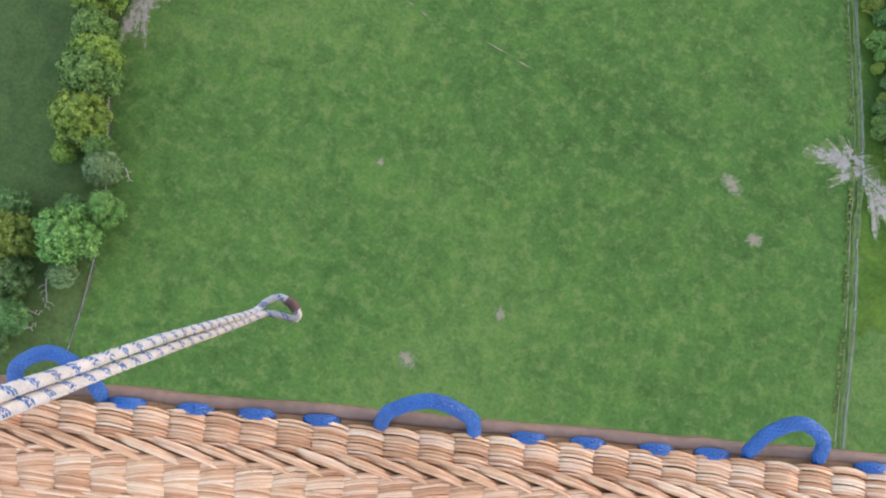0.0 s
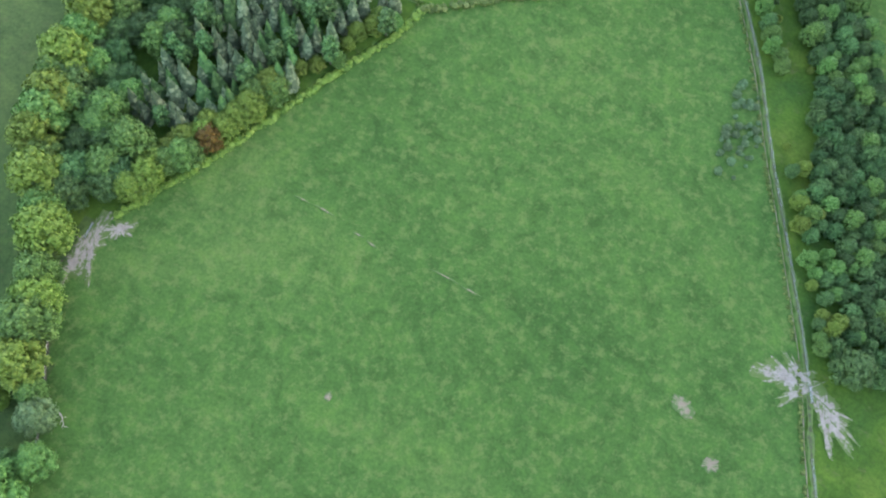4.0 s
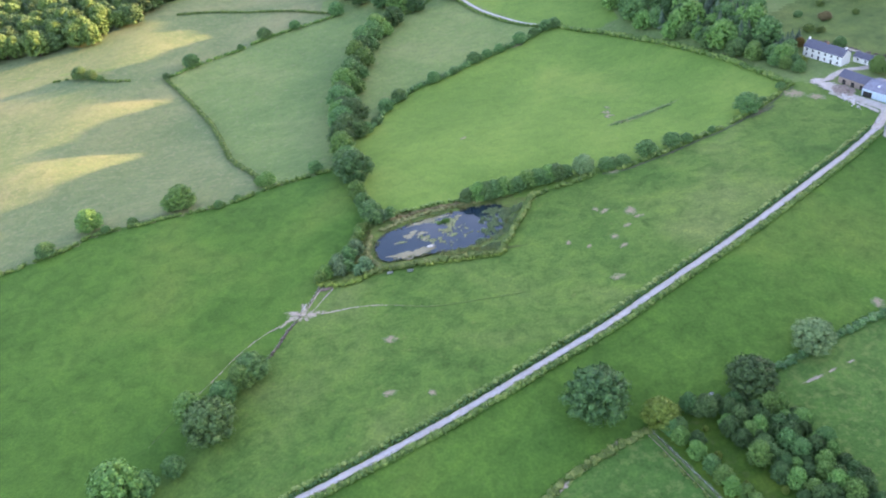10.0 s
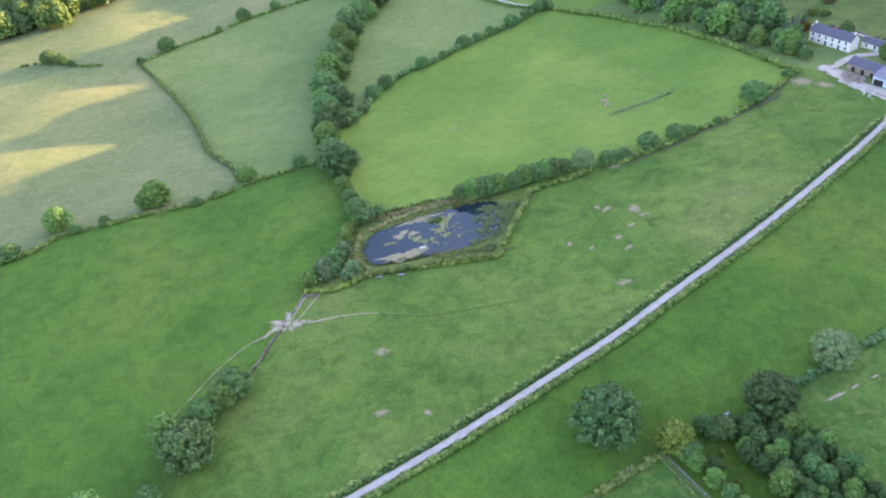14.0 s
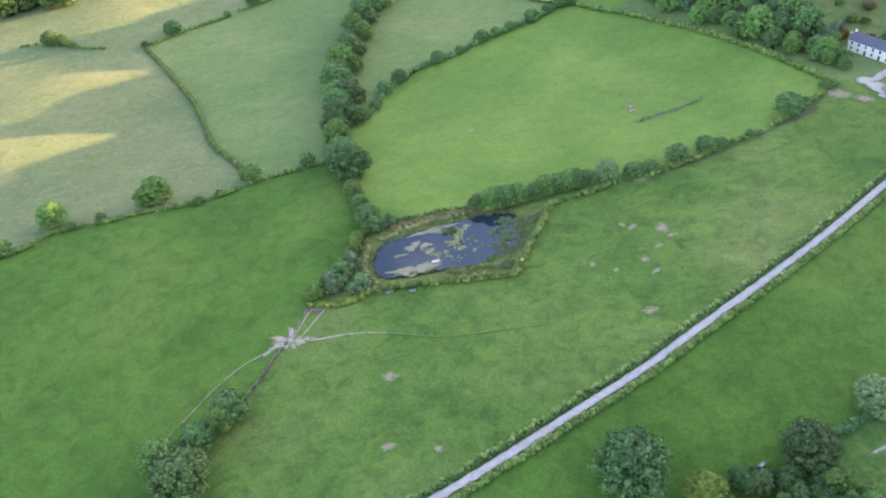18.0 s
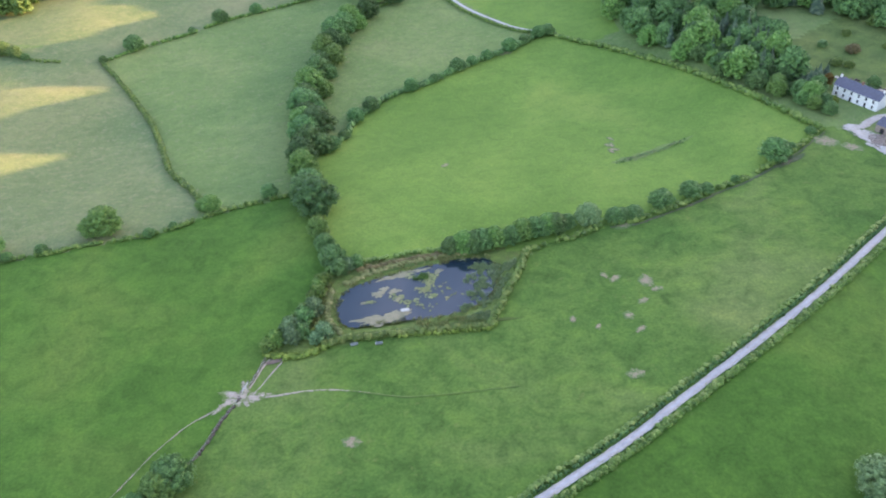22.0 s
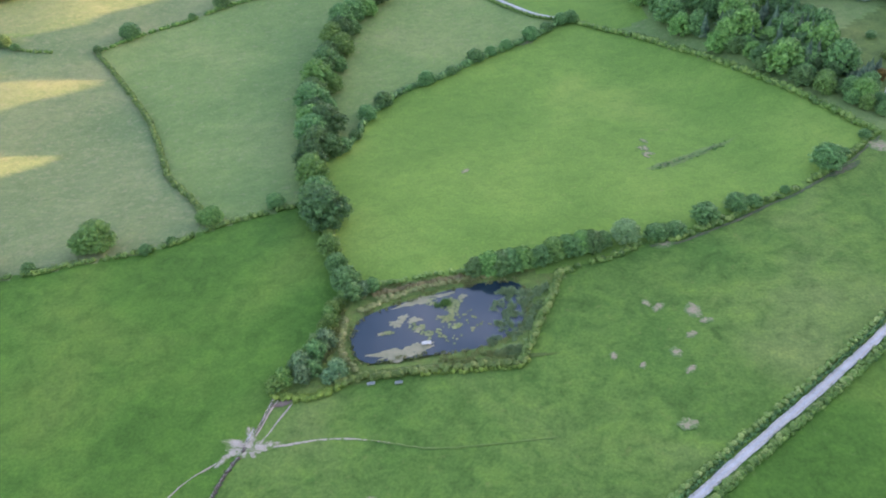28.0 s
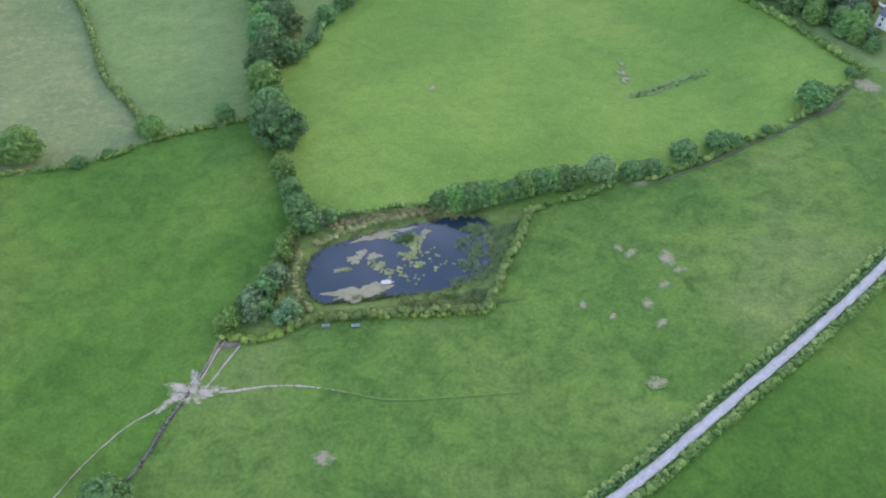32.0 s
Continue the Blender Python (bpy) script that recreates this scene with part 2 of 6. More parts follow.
L_REED = leaf_mat("reed_blades", (0.139, 0.169, 0.054), (0.217, 0.248, 0.085), (0.375, 0.338, 0.150))
L_RUSH = leaf_mat("grey_green_rushes", (0.130, 0.191, 0.088), (0.208, 0.271, 0.125), (0.312, 0.363, 0.188))
L_BRACKEN = leaf_mat("russet_bank_weeds", (0.10, 0.085, 0.035), (0.17, 0.145, 0.055), (0.25, 0.20, 0.085))
L_BROWN = leaf_mat("dead_bracken", (0.079, 0.062, 0.053), (0.134, 0.101, 0.089), (0.190, 0.139, 0.125))
BARK = plain_mat("bark", (0.06, 0.045, 0.032), (0.13, 0.1, 0.075), 0.9, 3.0, bump_d=0.05)

# ---------------------------------------------------------------- helpers


def ease(v, a, b):
    s = min(1.0, max(0.0, (v - a) / (b - a)))
    return s * s * (3 - 2 * s)


def ground_z(x, y):
    """Height of the land: a level floor with a swell along the lane, a shallow dip behind the pond, and hills further out."""
    z = -16.0 * ease(y, 260, 420) * (1 - ease(x, 80, 160))
    z += 9.0 * ease(-x, 150, 235) * ease(y, 300, 360)
    z += 75.0 * ease(y, 760, 1500) + 45 * ease(x, 420, 780)
    z += 90 * ease(-x, 450, 1000)
    z += 40.0 * ease(-y, 330, 900)
    # a low swell of the ground along the lane
    z += 4.8 * math.exp(-((-0.57 * (x - 45) + 0.82 * (y - 190)) / 38) ** 2) * (1 - ease(x, 105, 165)) * ease(x, -110, -55)
    u, v = abs(x + 13) / 27.5, abs(y - 249.5 - 0.2 * (x + 13)) / 12.6
    d = (u ** 3 + v ** 3) ** (1 / 3)
    if d < 1.2:
        z -= 1.6 * (1 - ease(d, 0.8, 1.15))
    return z


def spline(pts, step):
    """Points along a smooth line through pts, about step metres apart."""
    p = [Vector((*q, 0)) for q in pts]
    p = [2 * p[0] - p[1], *p, 2 * p[-1] - p[-2]]
    out = []
    for i in range(1, len(p) - 2):
        k = max(1, int((p[i + 1] - p[i]).length / step))
        for j in range(k):
            t = j / k
            a, b, c, d = p[i - 1], p[i], p[i + 1], p[i + 2]
            out.append(0.5 * (2 * b + (c - a) * t + (2 * a - 5 * b + 4 * c - d) * t * t + (3 * b - a - 3 * c + d) * t ** 3))
    out.append(p[-2])
    return [(v.x, v.y) for v in out]


def mesh_of(name, verts, faces, mats, smooth=False, index=None):
    me = bpy.data.meshes.new(name)
    me.from_pydata(verts, [], faces)
    for m in mats:
        me.materials.append(m)
    if smooth:
        me.polygons.foreach_set("use_smooth", [True] * len(faces))
    if index is not None:
        me.polygons.foreach_set("material_index", index)
    me.update()
    return me


def under(ob, parent):
    ob.parent = parent
    return ob


def part(name, bm, mat, parent, label=""):
    me = bpy.data.meshes.new(name)
    bm.to_mesh(me)
    bm.free()
    me.materials.append(mat)
    ob = new(name, me)
    ob.parent = parent
    if label:
        tagged(ob, label)
    return ob


def box_bm(sx, sy, sz, at=(0, 0, 0), rz=0.0, bevel=0.0):
    """A box with its base centred at at."""
    bm = bmesh.new()
    bmesh.ops.create_cube(bm, size=1.0, matrix=Matrix.Translation(at) @ Matrix.Rotation(rz, 4, "Z") @ Matrix.Diagonal((sx, sy, sz, 1)) @ Matrix.Translation((0, 0, 0.5)))
    if bevel:
        bmesh.ops.bevel(bm, geom=bm.edges[:], offset=bevel, segments=1, affect="EDGES")
    return bm


def inside(x, y, poly):
    hit = False
    j = len(poly) - 1
    for i in range(len(poly)):
        (xi, yi), (xj, yj) = poly[i], poly[j]
        if (yi > y) != (yj > y) and x < (xj - xi) * (y - yi) / (yj - yi) + xi:
            hit = not hit
        j = i
    return hit


def worn(ob, values):
    """How far each point of a worn surface has gone back to grass."""
    ob.data.attributes.new("wear", "FLOAT", "POINT").data.foreach_set("value", values)
    return ob


def ribbon(name, pts, width, mat, lift, label, category, kind="structure", wobble=0.15, seed=1, soft=0.25, fade=0.0):
    """A strip of surface lying on the land along a line, with uneven edges."""
    rnd = random.Random(seed)
    line = spline(pts, 2.0)
    rows, faces = [], []
    for i, (x, y) in enumerate(line):
        a, b = line[max(0, i - 1)], line[min(len(line) - 1, i + 1)]
        d = Vector((b[0] - a[0], b[1] - a[1])).normalized()
        w = width if not callable(width) else width(i / (len(line) - 1))
        for k in (-0.5, -0.17, 0.17, 0.5):
            off = k * w + (rnd.uniform(-1, 1) * wobble if abs(k) == 0.5 else 0)
            px, py = x - d.y * off, y + d.x * off
            rows.append((px, py, ground_z(px, py) + lift - (0.07 if abs(k) == 0.5 else 0)))
        if i:
            o = 4 * i
            faces += [(o - 4 + k, o - 3 + k, o + 1 + k, o + k) for k in range(3)]
    ob = worn(new(name, mesh_of(name, rows, faces, [mat], True)), [v + fade * i / len(line) for i in range(len(line)) for v in (soft, 0.0, 0.0, soft)])
    return tagged(ob, label, category, kind=kind)


def patch(name, x, y, rx, ry, turn, mat, lift, label, spiky=0.3, seed=1, category="bare ground", kind="structure", n=56, soft=1.0):
    """A worn patch lying on the land, with an uneven outline and streaks that fade into the grass."""
    rnd = random.Random(seed)
    phase = [rnd.uniform(0, 6.28) for _ in range(6)]
    streak = [rnd.uniform(-1, 1) for _ in range(n)]
    verts, wear = [(x, y, ground_z(x, y) + lift)], [0.0]
    for ring in (0.3, 0.6, 0.85, 1.1):
        for i in range(n):
            a = 2 * math.pi * i / n
            r = 1 + spiky * (0.5 * math.sin(2 * a + phase[0]) + 0.35 * math.sin(5 * a + phase[1]) + 0.2 * math.sin(9 * a + phase[2]) + 0.3 * streak[i] * ring)
            u, v = rx * ring * r * math.cos(a), ry * ring * r * math.sin(a)
            px, py = x + u * math.cos(turn) - v * math.sin(turn), y + u * math.sin(turn) + v * math.cos(turn)
            verts.append((px, py, ground_z(px, py) + lift * (1 if ring < 1 else 0.6)))
            wear.append(soft * min(1.0, max(0.0, (ring - 0.15) * (0.8 - 0.35 * streak[i]))))
    faces = [(0, 1 + i, 1 + (i + 1) % n) for i in range(n)]
    for k in range(3):
        o = 1 + k * n
        faces += [(o + i, o + n + i, o + n + (i + 1) % n, o + (i + 1) % n) for i in range(n)]
    ob = worn(new(name, mesh_of(name, verts, faces, [mat], True)), wear)
    return tagged(ob, label, category, kind=kind)


def ico_points(sub):
    bm = bmesh.new()
    bmesh.ops.create_icosphere(bm, subdivisions=sub, radius=1.0)
    v = np.array([q.co[:] for q in bm.verts])
    f = np.array([[q.index for q in face.verts] for face in bm.faces])
    bm.free()
    return v, f


ICO0, ICO1, ICO2 = ico_points(0), ico_points(1), ico_points(2)


def foliage(name, lumps, mat, rng, leaf=0.5, per=26, rough=0.16, ball=ICO2, keep=0.78):
    """One mesh of leafy lumps (x, y, z, rx, rz): an uneven dark core each, and loose leaf sprays standing out of it."""
    vs, fs, base = [], [], 0
    bv, bf = ball
    for x, y, z, rx, rz in lumps:
        k = 1 + rng.uniform(-rough, rough, (len(bv), 1))
        v = bv * k * keep * np.array([rx, rx, rz]) + (x, y, z)
        vs.append(v)
        fs.append(np.c_[bf, bf[:, 2]] + base)
        base += len(v)
        d = rng.normal(size=(per, 3))
        d[:, 2] = np.abs(d[:, 2]) * 1.1 - 0.35
        d /= np.linalg.norm(d, axis=1, keepdims=True)
        c = d * rng.uniform(0.74, 1.2, (per, 1)) * np.array([rx, rx, rz]) + (x, y, z)
        a = np.cross(d, rng.normal(size=(per, 3)))
        a /= np.linalg.norm(a, axis=1, keepdims=True) + 1e-9
        b = np.cross(d, a) + d * rng.uniform(-0.7, 0.7, (per, 1))
        s = leaf * rng.uniform(0.55, 1.3, (per, 1))
        q = np.stack([c - a * s * 0.5 - b * s * 0.25, c + a * s * 0.4 - b * s * 0.45, c + a * s * 0.5 + b * s * 0.4, c - a * s * 0.3 + b * s * 0.5], 1).reshape(-1, 3)
        vs.append(q)
        fs.append(np.arange(base, base + 4 * per).reshape(-1, 4))
        base += 4 * per
    v, f = np.concatenate(vs), np.concatenate(fs)
    faces = [tuple(r[:3]) if r[2] == r[3] else tuple(r) for r in f.tolist()]
    return mesh_of(name, v.tolist(), faces, [mat])


def limb(bm, a, b, ra, rb, n=6):
    a, b = Vector(a), Vector(b)
    m = Matrix.Translation((a + b) / 2) @ (b - a).to_track_quat("Z", "Y").to_matrix().to_4x4()
    bmesh.ops.create_cone(bm, cap_ends=True, segments=n, radius1=ra, radius2=rb, depth=(b - a).length, matrix=m)


def trunk_mesh(height, r, rng, spread):
    bm = bmesh.new()
    limb(bm, (0, 0, -0.4), (0, 0, height * 0.45), r, r * 0.72, 8)
    for k in range(6):
        a = k * 1.05 + rng.uniform(-0.3, 0.3)
        limb(bm, (0, 0, height * (0.3 + 0.03 * k)), (math.cos(a) * spread * 0.6, math.sin(a) * spread * 0.6, height * rng.uniform(0.55, 0.8)), r * 0.5, r * 0.14, 5)
    me = bpy.data.meshes.new("trunk")
    bm.to_mesh(me)
    bm.free()
    me.materials.append(BARK)
    return me


def broadleaf_meshes(seed, height, width, mat, lumps=60, leaf=0.5, per=48, low=0.12):
    """Trunk and crown of a broadleaf tree of unit place, to be shared by its like."""
    rng = np.random.default_rng(seed)
    out = []
    for i in range(lumps):
        t = (i + 0.5) / lumps
        a = i * 2.4 + rng.uniform(-0.3, 0.3)
        h = low + (0.93 - low) * t
        prof = math.sin(math.pi * min(1.0, (0.22 + 0.74 * t))) ** 0.7
        r = width / 2 * prof * rng.uniform(0.55, 0.9)
        s = width * rng.uniform(0.16, 0.24) * (24 / max(24, lumps)) ** 0.45
        out.append((r * math.cos(a), r * math.sin(a), height * h, s, s * rng.uniform(0.75, 1.0)))
    out.append((0, 0, height * 0.5, width * 0.33, height * 0.33))
    out.append((0, 0, height * 0.74, width * 0.27, height * 0.19))
    return trunk_mesh(height, width * 0.035 + 0.08, rng, width * 0.5), foliage("crown", out, mat, rng, leaf, per, 0.2, ICO1 if lumps > 80 else ICO0, 0.6)


def conifer_meshes(seed, height, width, mat):
    """A spruce: a straight trunk and whorls of drooping boughs."""
    rng = np.random.default_rng(seed)
    vs, fs = [], []
    for tier in range(11):
        t = tier / 10
        z0, r0 = height * (0.1 + 0.86 * t), width / 2 * (1 - t) ** 0.85 + 0.15
        k = int(11 - 5 * t)
        for j in range(k):
            a = 6.283 * (j + rng.uniform(-0.3, 0.3)) / k + tier
            r = r0 * rng.uniform(0.7, 1.15)
            w = 0.30 * r + 0.22
            ca, sa = math.cos(a), math.sin(a)
            o = len(vs)
            vs += [(-sa * w * 0.3, ca * w * 0.3, z0 + 0.09 * height), (sa * w * 0.3, -ca * w * 0.3, z0 + 0.09 * height),
                   (ca * r * 0.6 + sa * w, sa * r * 0.6 - ca * w, z0 - 0.01 * height), (ca * r, sa * r, z0 - 0.05 * height),
                   (ca * r * 0.6 - sa * w, sa * r * 0.6 + ca * w, z0 - 0.01 * height), (ca * r * 0.55, sa * r * 0.55, z0 + 0.045 * height)]
            fs += [(o, o + 1, o + 5), (o + 1, o + 2, o + 5), (o + 2, o + 3, o + 5), (o + 3, o + 4, o + 5), (o + 4, o, o + 5)]
    bm = bmesh.new()
    limb(bm, (0, 0, -0.4), (0, 0, height * 0.97), width * 0.045, 0.03, 7)
    me = bpy.data.meshes.new("trunk")
    bm.to_mesh(me)
    bm.free()
    me.materials.append(BARK)
    return me, mesh_of("crown", vs, fs, [mat])


def plant_tree(name, meshes, x, y, scale, turn, label, category="tree", group="", tall=1.0, sink=0.0):
    ob = new(name)
    ob.location, ob.rotation_euler, ob.scale = (x, y, ground_z(x, y) - sink), (0, 0, turn), (scale, scale, scale * tall)
    for me, nm in zip(meshes, ("trunk", "crown")):
        under(new(nm, me), ob)
    return tagged(ob, label, category, group)


def hedge(name, pts, width, height, mat, label, seed, step=1.1, leaf=0.32, per=16, gaps=0.0, category="hedge", uneven=0.3, ball=ICO1):
    """A hedgerow: one uneven mass of bushes along a line."""
    rng = np.random.default_rng(seed)
    lumps = []
    for x, y in spline(pts, step):
        if rng.random() < gaps:
            continue
        for _ in range(1 if width < 2.2 else 2):
            h = height * rng.uniform(1 - uneven, 1 + uneven)
            dx, dy = rng.uniform(-0.5, 0.5, 2) * width * 0.5
            lumps.append((x + dx, y + dy, ground_z(x + dx, y + dy) + h * 0.42, width * rng.uniform(0.42, 0.62), h * 0.62))
    return tagged(new(name, foliage(name, lumps, mat, rng, leaf, per, 0.22, ball)), label, category)

# ---------------------------------------------------------------- plan (metres)
LANE_LINE = [(-118, 97), (-105, 105), (-86.1, 115.8), (-56, 129.8), (-16.5, 149.7), (18.3, 170.1), (37.7, 181.7), (60.1, 197.1), (84.4, 213.6), (111.7, 233.3), (139.2, 256.1), (169, 281.5)]
ARENA = [(-55.4, 124.4), (-47.8, 107.3), (-41.4, 93.6), (-54, 92.2), (-70.6, 91.2), (-86.1, 89), (-99.7, 85.8), (-101.8, 91.8), (-97.7, 101.6), (-88.2, 111), (-70.4, 118.3)]
SOUTH_HEDGE = [(-37.6, 89), (-29.7, 93.9), (-20.8, 100.8), (-10.9, 106.8), (2, 116.6), (13.8, 127.3), (25.7, 134.3), (38.6, 140.4)]
FENCE_EAST = [(39.6, 139.6), (42.7, 134), (53, 113), (62, 89), (71, 67), (81, 42), (85, 30), (89, 15), (95, -5), (101, -30), (112, -70), (130, -140)]
WOOD_EDGE = [(-82, 6), (-75, 18), (-67, 32), (-57.8, 49.8), (-49.7, 65.6), (-42.7, 77.4), (-38.5, 88.9)]
FENCE_WEST = [(-83, 4), (-87, -10), (-83, -20), (-77, -32), (-71, -45), (-66, -60), (-62, -80), (-58, -120)]
TREE_ROW = [(-41.5, 268), (-44, 277), (-47.5, 288), (-52.2, 305), (-56.3, 324), (-60.5, 350), (-61, 378), (-64.5, 409), (-64.6, 429), (-59.6, 472), (-55.5, 498), (-48, 518), (-38, 532)]
HEDGE_TWO = [(-50, 366), (-44.6, 376.8), (-40, 396.7), (-33, 409), (-24.4, 420.5), (-12.4, 428), (0, 436), (13, 447.6), (29.8, 459), (43.6, 468), (62.3, 484.4), (68, 486)]
HEDGE_TOP = [(68, 487), (82, 473), (95.8, 458), (116.5, 422.5), (131, 390), (143, 360), (150, 341), (155.4, 331.5)]
HEDGE_EAST = [(25, 267), (34, 269.5), (43, 272.5), (54.3, 278), (64.7, 279), (71.7, 282), (86.1, 288.3), (99, 295.3), (109, 299.5), (120, 306), (135, 315.5), (154, 330.5)]
HEDGE_LEFT = [(-300, 222), (-220, 250), (-190, 265), (-172, 275.5), (-166, 283), (-155.7, 286), (-143.6, 288), (-136, 291), (-125.5, 292.5), (-113, 295.5), (-101, 300.5), (-91.6, 308), (-81, 313), (-64.7, 319), (-56, 322)]
HEDGE_BEND = [(-95.5, 316), (-105, 331.6), (-118.8, 352.8), (-129, 378), (-141, 407), (-156.3, 435), (-171.6, 460), (-187, 483)]
HEDGE_FAR = [(-187, 485), (-174, 503), (-162, 516), (-146, 528), (-131, 542.5), (-114, 553), (-99, 560), (-78, 572)]
EAST_HEDGE = [(71.4, 154.8), (83.5, 159), (93.5, 163.5), (104, 168.5), (115, 173), (133, 179.5), (154, 189), (173, 197.5), (198, 209), (240, 226)]
DITCH = [(-59, 227), (-62, 217), (-65, 210), (-69, 202), (-73, 192), (-80, 181)]
POND_HEDGE = [(-43, 266), (-50, 245), (-60, 227), (-50, 225), (-33, 230), (-14, 230), (8, 230.1), (16, 247.6), (25, 267)]

G_BANK = grass_mat("reedy_bank_grass", (0.092, 0.143, 0.037), (0.128, 0.185, 0.048), (0.173, 0.229, 0.058), fleck=(0.184, 0.147, 0.064), fleck_at=0.58, coarse=0.1)
FIELDS = [
    (G_PASTURE, [*SOUTH_HEDGE, *FENCE_EAST, (130, -400), (-60, -400), *FENCE_WEST[::-1], *WOOD_EDGE]),
    (SAND, ARENA),
    (G_LUSH, [*LANE_LINE[3:], (200, 282), (215, 240), (198, 210), *EAST_HEDGE[::-1][2:], (38.6, 140.4), *SOUTH_HEDGE[::-1], (-41.4, 93.6), (-55.4, 124.4)]),
    (G_POND, [*LANE_LINE, (180, 294), (172, 312), (164, 330), (156, 333), *HEDGE_EAST[::-1], (25, 266), (9, 233), (4, 232), (-14, 232), (-33, 232), (-45, 229), (-56, 228), *DITCH, (-95, 165), (-125, 118)]),
    (G_BRIGHT, [(-42, 269), *TREE_ROW[1:6], *HEDGE_TWO, *HEDGE_TOP, (154, 331), *HEDGE_EAST[::-1]]),
    (G_LUSH, [*HEDGE_LEFT, (-55, 320), (-48, 290), (-43, 266), (-60, 227), *DITCH, (-118, 112), (-118, 97), (-127, 93), (-149, 99), (-175, 107), (-230, 125), (-330, 160), (-420, 190), (-420, 210)]),
    (G_HAY, [(-193, 497), *HEDGE_BEND[::-1], (-97, 306), *HEDGE_LEFT[::-1][5:], (-420, 210), (-420, 520), (-260, 505)]),
    (G_PALE, [*HEDGE_BEND, *HEDGE_FAR, (-60, 560), *TREE_ROW[::-1][2:9], (-57, 324), (-73, 317)]),
    (G_HAY, [*HEDGE_FAR, (-95, 592), (-142, 617), (-213, 640), (-300, 600), (-420, 560), (-420, 515), (-235, 506)]),
    (G_PALE, [(-50, 366), *TREE_ROW[6:], (-8, 560), (40, 505), (66, 489), *HEDGE_TWO[::-1]]),
    (G_BRIGHT, [(66, 489), (50, 500), (15, 562), (20, 640), (60, 700), (95, 680), (108, 600), (108, 475), (88, 470)]),
    (G_BANK, [*POND_HEDGE, (5, 271), (-25, 268)]),
    (G_HAY, [(-213, 640), (-142, 617), (-95, 592), (-88, 640), (-120, 700), (-195, 700)]),
    (G_BRIGHT, [(-195, 700), (-120, 700), (-88, 640), (-75, 610), (-30, 575), (15, 640), (20, 760), (-60, 900), (-240, 900)]),
    (G_OLIVE, [(160, 405), (158, 362), (176, 362), (204, 344), (240, 326), (420, 230), (560, 400), (500, 640), (275, 520), (250, 468)]),
    (G_PASTURE, [*FENCE_EAST[:9][::-1], (65.6, 149), (93.5, 164.1), (133.8, 181.7), (198, 210), (260, 232), (520, 230), (520, -400), (131, -400), (130, -140), (112, -70), (101, -30)]),
    (G_SCRUB, [*FENCE_EAST[:9], (112, 0), (108, 60), (92, 92), (85, 117), (77.8, 139.7), (65.6, 149), (49.4, 148.3)]),
    (G_DULL, [(-58, -120), *FENCE_WEST[::-1][1:], (-100, 20), (-112, 60), (-118, 97), (-127, 93), (-149, 99), (-175, 107), (-230, 125), (-330, 160), (-420, 190), (-420, -300), (-60, -300)]),
    (G_SCRUB, [*WOOD_EDGE, (-68.6, 90.2), (-99.7, 83.8), (-112, 91), (-114, 60), (-108, 20), (-94, -6)]),
]

def beside(line, d):
    out = []
    for i, (x, y) in enumerate(line):
        a, b = line[max(0, i - 1)], line[min(len(line) - 1, i + 1)]
        v = Vector((b[0] - a[0], b[1] - a[1])).normalized()
        out.append((x - v.y * d, y + v.x * d))
    return out


MUCK = soil_mat("yard_muck", (0.13, 0.09, 0.07), (0.2, 0.15, 0.12), amount=0.0, scale=0.4)

# ---------------------------------------------------------------- ground


def ground():
    """One sheet to the horizon: a fine grid in the middle, growing coarser outwards."""
    def axis(lo, hi, step, far):
        a = list(np.arange(lo, hi + 0.1, step))
        left, right, s = [], [], step
        while s < far:
            s *= 1.35
            left.append((left[-1] if left else lo) - s)
            right.append((right[-1] if right else hi) + s)
        return left[::-1] + a + right
    xs, ys = axis(-280, 290, 3.0, 330), axis(-120, 660, 3.0, 330)
    verts = [(x, y, ground_z(x, y) + 0.18 * noise.noise((x * 0.06, y * 0.06, 0))) for y in ys for x in xs]
    boxes = [(min(p[0] for p in f), max(p[0] for p in f), min(p[1] for p in f), max(p[1] for p in f)) for _, f in FIELDS]
    mats = [G_PALE, *dict.fromkeys(m for m, _ in FIELDS)]
    mats = list(dict.fromkeys(mats))
    slot = [mats.index(m) for m, _ in FIELDS]
    nx, faces, index = len(xs), [], []
    for j in range(len(ys) - 1):
        cy = (ys[j] + ys[j + 1]) / 2
        for i in range(nx - 1):
            cx = (xs[i] + xs[i + 1]) / 2
            o = j * nx + i
            faces.append((o, o + 1, o + nx + 1, o + nx))
            k = 0
            for n, (m, f) in enumerate(FIELDS):
                b = boxes[n]
                if b[0] <= cx <= b[1] and b[2] <= cy <= b[3] and inside(cx, cy, f):
                    k = slot[n]
            index.append(k)
    return tagged(new("ground", mesh_of("ground", verts, faces, mats, True, index)), "rolling green pasture and hay fields, mostly in shade", "ground", kind="structure")


ground()


